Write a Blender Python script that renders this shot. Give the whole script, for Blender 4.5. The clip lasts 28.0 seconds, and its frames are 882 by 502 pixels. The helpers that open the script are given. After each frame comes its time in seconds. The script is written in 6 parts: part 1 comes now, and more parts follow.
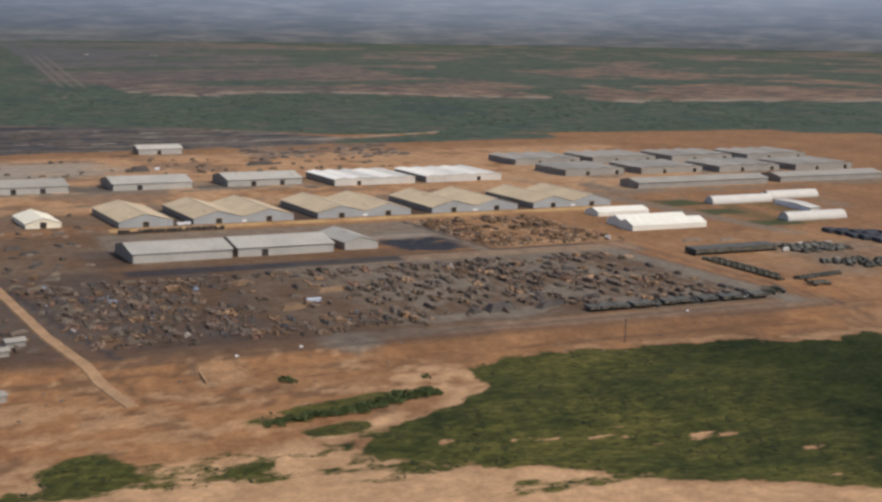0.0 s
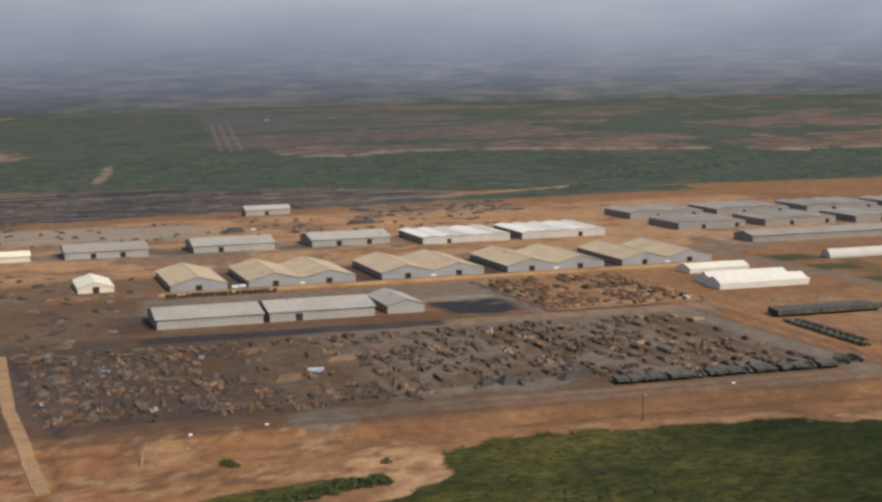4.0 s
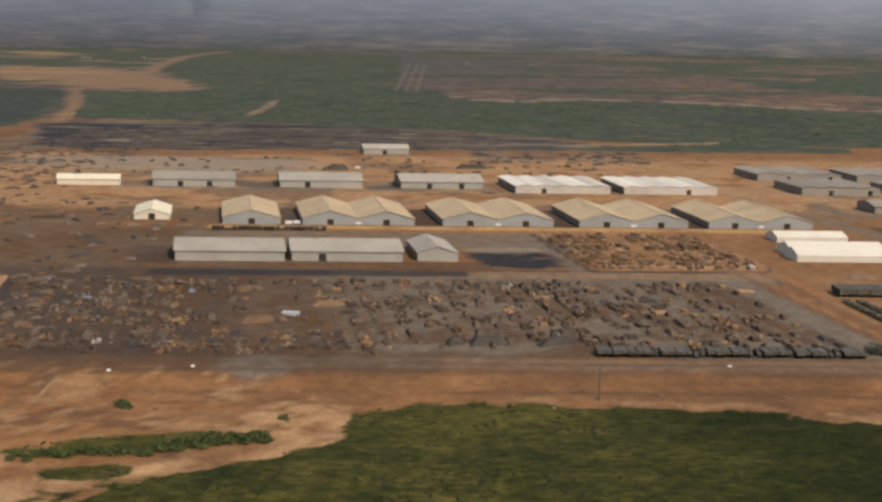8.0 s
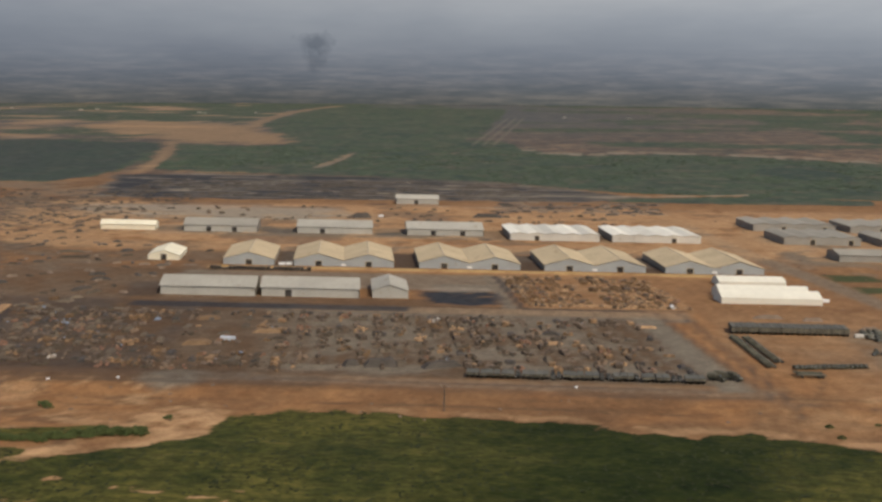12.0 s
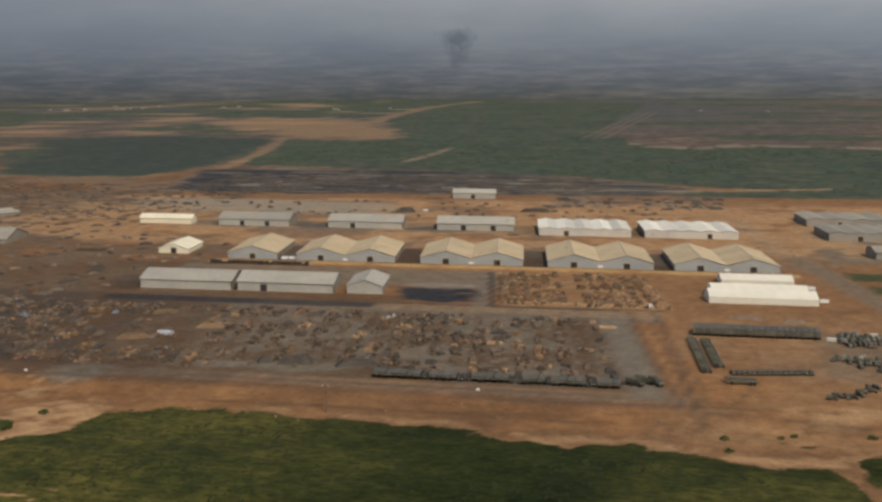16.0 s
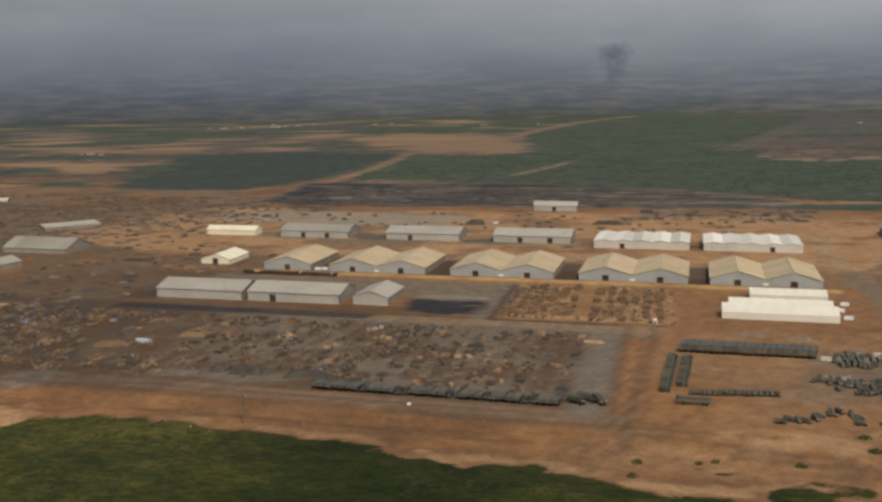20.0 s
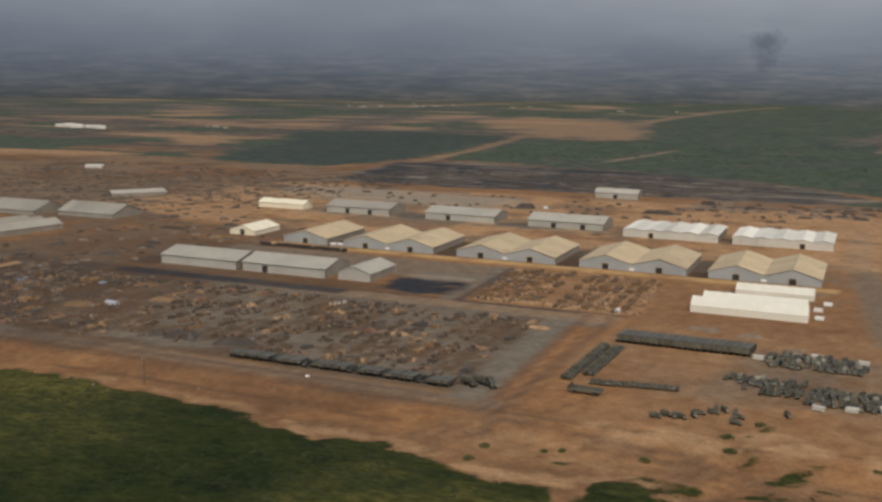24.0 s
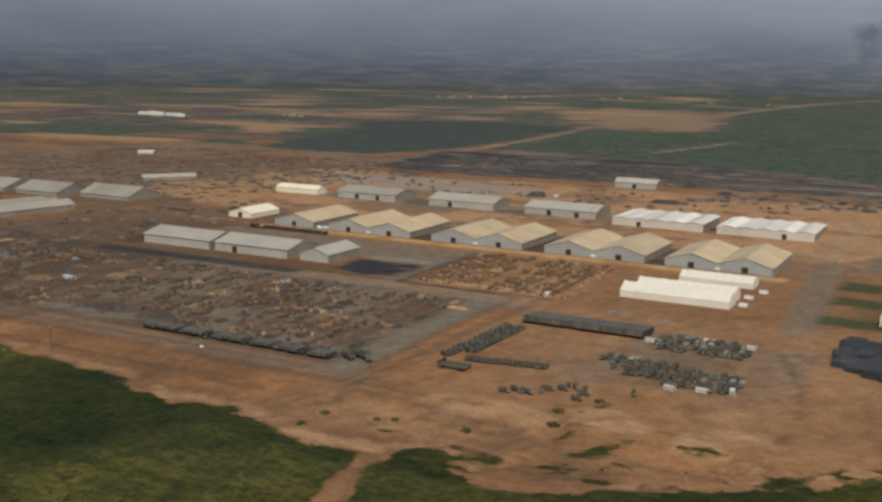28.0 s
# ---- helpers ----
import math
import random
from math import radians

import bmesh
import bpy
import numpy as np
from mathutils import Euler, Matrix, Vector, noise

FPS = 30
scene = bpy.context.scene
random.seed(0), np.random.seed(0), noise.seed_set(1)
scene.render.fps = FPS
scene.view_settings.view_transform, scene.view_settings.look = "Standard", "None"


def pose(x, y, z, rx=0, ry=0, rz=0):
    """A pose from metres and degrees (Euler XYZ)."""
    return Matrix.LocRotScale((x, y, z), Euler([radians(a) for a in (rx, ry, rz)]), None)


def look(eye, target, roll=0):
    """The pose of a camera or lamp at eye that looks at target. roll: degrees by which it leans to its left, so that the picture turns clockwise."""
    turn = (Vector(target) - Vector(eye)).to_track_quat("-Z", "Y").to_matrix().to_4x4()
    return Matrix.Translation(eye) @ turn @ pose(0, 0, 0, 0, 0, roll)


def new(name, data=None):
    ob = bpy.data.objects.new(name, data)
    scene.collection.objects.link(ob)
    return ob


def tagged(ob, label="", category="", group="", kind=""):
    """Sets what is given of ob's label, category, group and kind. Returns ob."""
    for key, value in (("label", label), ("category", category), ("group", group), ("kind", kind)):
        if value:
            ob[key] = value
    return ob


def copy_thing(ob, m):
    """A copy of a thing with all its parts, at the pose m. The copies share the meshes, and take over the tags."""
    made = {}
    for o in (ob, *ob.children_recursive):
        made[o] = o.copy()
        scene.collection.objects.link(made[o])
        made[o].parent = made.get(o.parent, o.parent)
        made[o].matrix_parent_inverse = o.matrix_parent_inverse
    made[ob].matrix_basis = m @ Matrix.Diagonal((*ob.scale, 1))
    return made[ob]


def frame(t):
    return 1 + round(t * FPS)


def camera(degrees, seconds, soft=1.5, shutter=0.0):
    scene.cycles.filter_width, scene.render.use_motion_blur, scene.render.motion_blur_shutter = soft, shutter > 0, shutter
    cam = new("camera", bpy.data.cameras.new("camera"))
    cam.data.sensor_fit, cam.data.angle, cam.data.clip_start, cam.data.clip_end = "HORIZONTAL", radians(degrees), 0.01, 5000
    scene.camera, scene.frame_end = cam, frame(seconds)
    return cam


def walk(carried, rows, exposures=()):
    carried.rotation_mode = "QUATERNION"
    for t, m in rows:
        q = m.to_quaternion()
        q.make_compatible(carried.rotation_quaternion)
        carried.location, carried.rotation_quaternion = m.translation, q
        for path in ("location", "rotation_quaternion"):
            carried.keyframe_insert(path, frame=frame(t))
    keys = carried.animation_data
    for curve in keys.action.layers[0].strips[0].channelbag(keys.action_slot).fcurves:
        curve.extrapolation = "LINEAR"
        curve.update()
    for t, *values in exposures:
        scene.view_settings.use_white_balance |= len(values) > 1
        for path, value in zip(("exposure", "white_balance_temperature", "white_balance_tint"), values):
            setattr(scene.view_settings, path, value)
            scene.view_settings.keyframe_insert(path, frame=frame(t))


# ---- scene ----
cam = camera(39.17, 28.0, soft=2.8)

# seconds, eye x, y, z, then yaw, pitch and roll in degrees
PATH = [
    (0, -205.22, -679.29, 117.12, -21.481, -10.861, 0.794),
    (0.5, -193.51, -676.37, 115.71, -19.754, -10.998, 0.211),
    (1, -181.81, -673.86, 115.06, -19.579, -11.353, 0.561),
    (1.5, -170.89, -670.66, 114.74, -19.658, -11.446, 0.409),
    (2, -160.43, -666.80, 114.45, -18.470, -10.791, 0.411),
    (2.5, -150.60, -664.22, 112.98, -17.585, -9.764, -0.316),
    (3, -140.50, -660.37, 111.79, -15.627, -8.727, -0.703),
    (3.5, -129.51, -656.36, 110.79, -13.429, -7.934, -1.289),
    (4, -118.45, -652.13, 109.43, -11.898, -8.139, -1.442),
    (4.5, -106.73, -647.60, 107.76, -10.368, -8.343, -1.596),
    (5, -94.88, -643.18, 106.08, -8.838, -8.547, -1.750),
    (5.5, -83.44, -639.30, 104.69, -7.308, -8.751, -1.904),
    (6, -71.22, -635.46, 103.29, -5.686, -8.906, -0.947),
    (6.5, -61.34, -632.33, 102.40, -4.366, -9.306, -0.488),
    (7, -50.93, -629.10, 102.11, -2.951, -10.134, 0.186),
    (7.5, -41.09, -626.21, 101.77, -2.046, -10.165, 0.292),
    (8, -31.42, -623.69, 101.41, -1.573, -10.372, 0.828),
    (8.5, -21.86, -620.34, 100.98, -0.344, -9.842, 0.878),
    (9, -12.69, -617.84, 100.57, 0.318, -9.640, 0.475),
    (9.5, -2.81, -619.89, 102.16, -0.028, -9.519, 0.372),
    (10, 8.54, -632.21, 105.12, 0.992, -8.879, -0.307),
    (10.5, 18.28, -646.43, 104.72, 1.182, -9.055, 0.116),
    (11, 29.01, -659.93, 103.90, 1.494, -8.723, 0.287),
    (11.5, 39.95, -673.08, 104.25, 2.505, -8.274, 1.078),
    (12, 52.66, -684.12, 107.02, 4.504, -8.033, 0.514),
    (12.5, 65.99, -689.79, 109.76, 6.116, -7.431, -0.174),
    (13, 78.53, -692.07, 110.94, 7.289, -7.593, -0.206),
    (13.5, 90.13, -685.72, 109.90, 8.463, -7.754, -0.238),
    (14, 100.82, -676.02, 107.98, 9.636, -7.915, -0.270),
    (14.5, 110.63, -668.25, 106.56, 10.810, -8.077, -0.302),
    (15, 119.49, -663.50, 105.88, 10.520, -8.260, -0.132),
    (15.5, 129.38, -658.16, 105.13, 12.231, -8.101, -0.426),
    (16, 139.27, -652.53, 104.00, 12.187, -8.237, -0.276),
    (16.5, 148.86, -647.98, 103.08, 13.392, -8.063, -0.244),
    (17, 157.51, -643.44, 102.58, 14.017, -8.324, -0.308),
    (17.5, 166.80, -638.44, 101.98, 14.780, -8.526, -0.217),
    (18, 175.94, -633.21, 101.04, 15.692, -8.084, -0.129),
    (18.5, 185.27, -627.93, 100.09, 16.955, -8.250, 0.175),
    (19, 193.08, -623.35, 99.20, 18.137, -7.585, -0.417),
    (19.5, 200.77, -618.75, 98.33, 19.205, -7.349, -0.964),
    (20, 209.85, -614.69, 97.74, 20.346, -7.353, -1.072),
    (20.5, 219.15, -609.86, 97.17, 20.757, -7.558, -0.431),
    (21, 228.52, -605.75, 96.93, 21.766, -7.698, -0.280),
    (21.5, 238.12, -602.10, 97.10, 22.775, -7.838, -0.128),
    (22, 247.70, -598.65, 97.31, 23.784, -7.978, 0.024),
    (22.5, 257.07, -595.10, 97.19, 24.793, -8.119, 0.175),
    (23, 266.63, -591.39, 96.66, 26.143, -8.014, 0.647),
    (23.5, 275.43, -587.74, 96.37, 27.409, -7.759, 0.286),
    (24, 284.65, -584.29, 96.15, 27.710, -8.090, 0.617),
    (24.5, 293.72, -581.64, 96.06, 27.891, -7.794, 0.556),
    (25, 302.30, -579.12, 95.98, 27.906, -7.804, 0.253),
    (25.5, 310.87, -575.79, 95.63, 29.357, -7.721, -0.070),
    (26, 319.88, -571.88, 95.10, 30.361, -7.337, 0.190),
    (26.5, 329.53, -567.60, 94.76, 32.025, -7.402, 1.148),
    (27, 339.44, -563.87, 94.76, 33.238, -7.505, 2.098),
    (27.5, 348.38, -561.62, 95.01, 33.610, -8.294, 1.881),
    (28, 357.18, -561.16, 95.53, 32.921, -8.548, 0.808),
]
# seconds, stops, kelvin, tint
EXPOSURES = [
    (0, 0.12, 5900, 12), (1, 0.06, 6200, 14), (3, 0.08, 6050, 12), (6, 0.02, 6450, 13), (8, 0.0, 6700, 13), (11, 0.0, 6500, 10),
    (15, -0.21, 6450, 8), (17, -0.17, 6560, 8), (20, -0.17, 6560, 8), (23, -0.2, 6330, 8), (28, -0.15, 6280, 8)]
walk(cam, [(t, pose(x, y, z, 90 + p, 0, w) @ pose(0, 0, 0, 0, 0, r)) for t, x, y, z, w, p, r in PATH], EXPOSURES)

# ---- light ----
SUN_ELEVATION, SUN_AZIMUTH = radians(48), radians(140)   # azimuth: clockwise from +y
world = bpy.data.worlds.new("sky")
scene.world = world
world.use_nodes = True
sky = world.node_tree.nodes.new("ShaderNodeTexSky")
sky.sky_type, sky.sun_disc = "NISHITA", False
sky.sun_elevation, sky.sun_rotation = SUN_ELEVATION, SUN_AZIMUTH
sky.air_density, sky.dust_density = 1.0, 3.0
back = world.node_tree.nodes["Background"]
back.inputs["Strength"].default_value = 0.12
world.node_tree.links.new(sky.outputs[0], back.inputs["Color"])
sun = new("sun", bpy.data.lights.new("sun", "SUN"))
sun.data.energy, sun.data.angle, sun.data.color = 2.35, radians(7.0), (1.0, 0.885, 0.70)
toward = Vector((math.sin(SUN_AZIMUTH) * math.cos(SUN_ELEVATION), math.cos(SUN_AZIMUTH) * math.cos(SUN_ELEVATION), math.sin(SUN_ELEVATION)))
sun.matrix_world = look(toward * 900, (0, 0, 0))
scene.view_settings.exposure = 0.0


# ---- materials ----
def nodes_of(m):
    m.use_nodes = True
    t = m.node_tree
    return t, t.nodes["Principled BSDF"]


def noise_node(t, scale, detail=4.0, rough=0.55, stretch=None):
    pos = t.nodes.new("ShaderNodeNewGeometry").outputs["Position"]
    if stretch:
        mp = t.nodes.new("ShaderNodeVectorMath")
        mp.operation = "MULTIPLY"
        mp.inputs[1].default_value = stretch
        t.links.new(pos, mp.inputs[0])
        pos = mp.outputs[0]
    n = t.nodes.new("ShaderNodeTexNoise")
    n.inputs["Scale"].default_value, n.inputs["Detail"].default_value, n.inputs["Roughness"].default_value = scale, detail, rough
    t.links.new(pos, n.inputs["Vector"])
    return n.outputs["Fac"]


def ramp(t, fac, stops):
    r = t.nodes.new("ShaderNodeValToRGB")
    e = r.color_ramp.elements
    while len(e) < len(stops):
        e.new(0.5)
    for el, (p, c) in zip(e, stops):
        el.position, el.color = p, (*c, 1) if len(c) == 3 else c
    t.links.new(fac, r.inputs["Fac"])
    return r.outputs["Color"]


def mix(t, fac, a, b, mode="MIX"):
    m = t.nodes.new("ShaderNodeMix")
    m.data_type, m.blend_type = "RGBA", mode
    for sock, v in ((m.inputs[0], fac), (m.inputs[6], a), (m.inputs[7], b)):
        if isinstance(v, bpy.types.NodeSocket):
            t.links.new(v, sock)
        else:
            sock.default_value = v if isinstance(v, (int, float)) else (*v, 1)
    return m.outputs[2]


def calc(t, op, a, b=0.0, clamp=False):
    m = t.nodes.new("ShaderNodeMath")
    m.operation, m.use_clamp = op, clamp
    for sock, v in zip(m.inputs, (a, b)):
        if isinstance(v, bpy.types.NodeSocket):
            t.links.new(v, sock)
        else:
            sock.default_value = v
    return m.outputs[0]


def tone(c, k):
    return tuple(min(1.0, v * k) for v in c)


def surface(name, colour, rough=0.7, metal=0.0, grain=1.5, blotch=0.12, vary=0.25, stain=None, stain_at=0.58, bump=0.0, each=0.0, stretch=None):
    """A worn surface: grain and blotches at two scales, stains of their own colour, and a shade that differs from piece to piece."""
    m = bpy.data.materials.new(name)
    t, b = nodes_of(m)
    fine, broad = noise_node(t, grain, 5, 0.6, stretch), noise_node(t, blotch, 3, 0.55)
    c = ramp(t, fine, ((0.3, tone(colour, 1 - vary)), (0.7, tone(colour, 1 + vary))))
    c = mix(t, 0.6, c, ramp(t, broad, ((0.32, tone(colour, 1 - vary)), (0.68, tone(colour, 1 + vary)))))
    if stain:
        s = noise_node(t, blotch * 3.1, 6, 0.65, stretch)
        c = mix(t, ramp(t, s, ((stain_at, (0, 0, 0)), (stain_at + 0.12, (0.8, 0.8, 0.8)))), c, stain)
    if each:
        r = t.nodes.new("ShaderNodeObjectInfo").outputs["Random"]
        c = mix(t, 1.0, c, ramp(t, r, ((0.0, (1 - each,) * 3), (1.0, (1 + each * 0.6,) * 3))), "MULTIPLY")
    t.links.new(c, b.inputs["Base Color"])
    b.inputs["Roughness"].default_value, b.inputs["Metallic"].default_value = rough, metal
    b.inputs["Specular IOR Level"].default_value = 0.5 if rough < 0.6 else 0.18
    if bump:
        u = t.nodes.new("ShaderNodeBump")
        u.inputs["Strength"].default_value, u.inputs["Distance"].default_value = bump, 0.1
        t.links.new(fine, u.inputs["Height"])
        t.links.new(u.outputs[0], b.inputs["Normal"])
    return m


ROOF_TAN = surface("tan_sheet_roof", (0.525, 0.414, 0.26), 0.85, 0.0, 0.7, 0.06, 0.16, (0.36, 0.26, 0.16), 0.60, each=0.10, stretch=(1.0, 0.25, 1.0))
ROOF_GREY = surface("grey_sheet_roof", (0.42, 0.39, 0.325), 0.85, 0.0, 0.6, 0.05, 0.14, (0.27, 0.22, 0.16), 0.60, each=0.10, stretch=(1.0, 0.3, 1.0))
ROOF_WHITE = surface("white_sheet_roof", (0.74, 0.70, 0.60), 0.7, 0.0, 0.5, 0.06, 0.08, (0.60, 0.56, 0.47), 0.62, each=0.26, stretch=(1.0, 0.3, 1.0))
ROOF_SILVER = surface("zinc_sheet_roof", (0.315, 0.288, 0.236), 0.8, 0.0, 0.5, 0.05, 0.14, (0.27, 0.24, 0.20), 0.60, each=0.12)
WALL_GREY = surface("grey_sheet_wall", (0.345, 0.36, 0.352), 0.8, 0.0, 1.2, 0.1, 0.12, (0.30, 0.22, 0.15), 0.62)
WALL_MID = surface("weathered_sheet_wall", (0.42, 0.40, 0.345), 0.85, 0.0, 1.2, 0.1, 0.14, (0.30, 0.23, 0.16), 0.6)
WALL_DULL = surface("dull_sheet_wall", (0.315, 0.293, 0.25), 0.85, 0.0, 1.2, 0.1, 0.14, (0.26, 0.20, 0.14), 0.6)
HUT_SHELL = surface("weathered_hut_sheet", (0.58, 0.545, 0.47), 0.8, 0.0, 0.6, 0.08, 0.12, (0.42, 0.36, 0.28), 0.6)
# darker than the front walls, for ends and sides
WALL_DARK = surface("dark_sheet_wall", (0.27, 0.235, 0.19), 0.7, 0.0, 1.2, 0.1, 0.2, (0.12, 0.09, 0.07), 0.58)
CREAM = surface("cream_canvas", (0.73, 0.69, 0.575), 0.85, 0.0, 0.8, 0.09, 0.07, (0.66, 0.58, 0.44), 0.62)
CREAM_OLD = surface("old_cream_canvas", (0.78, 0.715, 0.54), 0.85, 0.0, 0.8, 0.09, 0.1, (0.58, 0.48, 0.33), 0.6)
RIDGE = surface("ridge_cap", (0.46, 0.37, 0.245), 0.6, 0.0, 1.5, 0.1, 0.2)
DOOR_DARK = surface("dark_door_paint", (0.05, 0.045, 0.04), 0.7, 0.0, 2.0, 0.2, 0.3)
WHITE_PAINT = surface("white_paint", (0.78, 0.77, 0.74), 0.5, 0.0, 1.5, 0.3, 0.08, (0.5, 0.42, 0.33), 0.64)
OLIVE = surface("olive_paint", (0.085, 0.083, 0.056), 0.6, 0.0, 2.5, 0.3, 0.3, (0.16, 0.12, 0.08), 0.62, each=0.35)
OLIVE_LIGHT = surface("faded_olive_paint", (0.15, 0.135, 0.098), 0.65, 0.0, 2.5, 0.3, 0.25, (0.22, 0.17, 0.12), 0.6, each=0.35)
OLIVE_BLACK = surface("soot_olive_paint", (0.06, 0.056, 0.046), 0.7, 0.0, 2.5, 0.3, 0.3, (0.10, 0.08, 0.06), 0.64, each=0.35)
CANVAS_OLIVE = surface("olive_canvas", (0.105, 0.097, 0.07), 0.9, 0.0, 2.0, 0.3, 0.25, (0.2, 0.16, 0.11), 0.62, each=0.35)
DRAB = surface("drab_roof_paint", (0.115, 0.11, 0.092), 0.75, 0.0, 1.5, 0.2, 0.2, (0.15, 0.13, 0.10), 0.6, each=0.12)
KHAKI = surface("bleached_canvas", (0.30, 0.275, 0.205), 0.9, 0.0, 2.0, 0.3, 0.25, (0.2, 0.17, 0.12), 0.6, each=0.3)
RUBBER = surface("tyre_rubber", (0.035, 0.033, 0.03), 0.85, 0.0, 6.0, 0.5, 0.3)
GLASS_DARK = surface("cab_glass", (0.03, 0.035, 0.04), 0.55, 0.0, 3.0, 0.4, 0.1)
TARP_BLACK = surface("black_tarpaulin", (0.068, 0.056, 0.045), 0.6, 0.0, 1.0, 0.15, 0.35, (0.09, 0.08, 0.07), 0.62, bump=0.4, each=0.3)
TARP_SLATE = surface("slate_tarpaulin", (0.05, 0.052, 0.055), 0.75, 0.0, 0.8, 0.2, 0.4, (0.085, 0.085, 0.085), 0.58, bump=0.5, each=0.3)
TARP_GREY = surface("grey_tarpaulin", (0.112, 0.086, 0.060), 0.8, 0.0, 1.0, 0.2, 0.3, (0.17, 0.13, 0.09), 0.6, bump=0.4, each=0.4)
CRATE = surface("crate_wood", (0.30, 0.188, 0.102), 0.8, 0.0, 2.0, 0.3, 0.3, (0.18, 0.12, 0.08), 0.6, each=0.45)
CRATE_TAN = surface("new_crate_wood", (0.37, 0.238, 0.13), 0.8, 0.0, 2.0, 0.3, 0.25, (0.30, 0.19, 0.11), 0.6, each=0.3)
CRATE_DARK = surface("weathered_crate_wood", (0.17, 0.125, 0.09), 0.85, 0.0, 2.0, 0.3, 0.3, (0.09, 0.07, 0.055), 0.58, each=0.45)
POLE_WOOD = surface("pole_wood", (0.16, 0.11, 0.075), 0.85, 0.0, 3.0, 0.5, 0.25)
LEAF = surface("scrub_leaf", (0.075, 0.094, 0.032), 0.85, 0.0, 0.8, 0.03, 0.35, (0.075, 0.078, 0.03), 0.6)
SCRUB = surface("far_scrub_leaf", (0.068, 0.088, 0.055), 0.9, 0.0, 0.3, 0.02, 0.35, (0.085, 0.085, 0.058), 0.6)
GRASS = surface("meadow_blades", (0.026, 0.031, 0.010), 0.9, 0.0, 0.6, 0.025, 0.45, (0.06, 0.06, 0.02), 0.58)
CONCRETE = surface("pale_concrete", (0.42, 0.38, 0.33), 0.85, 0.0, 1.0, 0.1, 0.15, (0.30, 0.22, 0.15), 0.6)
RUST = surface("rusty_sheet", (0.225, 0.125, 0.082), 0.85, 0.0, 2.0, 0.3, 0.35, (0.13, 0.085, 0.06), 0.58)
PLANK = surface("bleached_planks", (0.235, 0.165, 0.112), 0.85, 0.0, 2.0, 0.3, 0.3, (0.24, 0.17, 0.12), 0.6)
PALE_BLUE = surface("pale_blue_sheet", (0.50, 0.53, 0.56), 0.6, 0.0, 1.0, 0.2, 0.1)
BLUE_PAINT = surface("faded_blue_paint", (0.20, 0.235, 0.29), 0.6, 0.0, 1.0, 0.2, 0.2)


# ---- mesh helpers ----
class Shape:
    """Gathers corners and faces of one mesh."""

    def __init__(self):
        self.v, self.f = [], []

    def add(self, vs, fs):
        n = len(self.v)
        self.v += [tuple(p) for p in vs]
        self.f += [tuple(i + n for i in face) for face in fs]
        return self

    def box(self, x0, y0, z0, x1, y1, z1, m=None):
        vs = [Vector((x, y, z)) for z in (z0, z1) for x, y in ((x0, y0), (x1, y0), (x1, y1), (x0, y1))]
        if m:
            vs = [m @ p for p in vs]
        return self.add(vs, [(3, 2, 1, 0), (4, 5, 6, 7), (0, 1, 5, 4), (1, 2, 6, 5), (2, 3, 7, 6), (3, 0, 4, 7)])

    def prism(self, outline, axis, a, b):
        """An outline of (u, z) drawn out along y (axis 'y': u is x) or x (axis 'x': u is y) from a to b."""
        n = len(outline)
        at = (lambda u, z, w: (u, w, z)) if axis == "y" else (lambda u, z, w: (w, u, z))
        vs = [at(u, z, a) for u, z in outline] + [at(u, z, b) for u, z in outline]
        fs = [tuple(range(n))[::-1] if axis == "x" else tuple(range(n)), tuple(range(n, 2 * n)) if axis == "x" else tuple(range(n, 2 * n))[::-1]]
        fs += [(i, (i + 1) % n, n + (i + 1) % n, n + i)[:: 1 if axis == "x" else -1] for i in range(n)]
        return self.add(vs, fs)

    def tube(self, a, b, r0, r1, n=8):
        a, b = Vector(a), Vector(b)
        q = (b - a).to_track_quat("Z", "Y").to_matrix()
        ring = [q @ Vector((math.cos(2 * math.pi * i / n), math.sin(2 * math.pi * i / n), 0)) for i in range(n)]
        vs = [a + r0 * p for p in ring] + [b + r1 * p for p in ring]
        return self.add(vs, [tuple(range(n))[::-1], tuple(range(n, 2 * n))] + [(i, (i + 1) % n, n + (i + 1) % n, n + i) for i in range(n)])

    def lean(self, y0, k=-0.15):
        """Slides the plan sideways with depth: the rows stand askew to the road."""
        self.v = [(x + k * (y - y0), y, z) for x, y, z in self.v]
        return self

    def mesh(self, name, material, smooth=False):
        me = bpy.data.meshes.new(name)
        me.from_pydata(self.v, [], self.f)
        me.materials.append(material)
        if smooth:
            me.polygons.foreach_set("use_smooth", [True] * len(me.polygons))
        me.update()
        return me


def part(name, shape, material, parent, label="", smooth=False):
    """One mesh object under a thing or a part."""
    ob = new(name, shape if isinstance(shape, bpy.types.Mesh) else shape.mesh(name, material, smooth))
    ob.parent = parent
    if label:
        ob["label"] = label
    return ob


def thing(name, label, category, group="", at=None):
    ob = new(name)
    ob.empty_display_size = 0.5
    if at:
        ob.matrix_basis = at
    return tagged(ob, label, category, group)


def single(name, shape, material, label, category, group="", kind="", at=None):
    """A thing that is one mesh."""
    ob = new(name, shape if isinstance(shape, bpy.types.Mesh) else shape.mesh(name, material))
    if at:
        ob.matrix_basis = at
    return tagged(ob, label, category, group, kind)


# ---- the land ----
def smooth01(v):
    v = np.clip(v, 0.0, 1.0)
    return v * v * (3 - 2 * v)


LATTICE = np.random.RandomState(7).rand(256, 256)


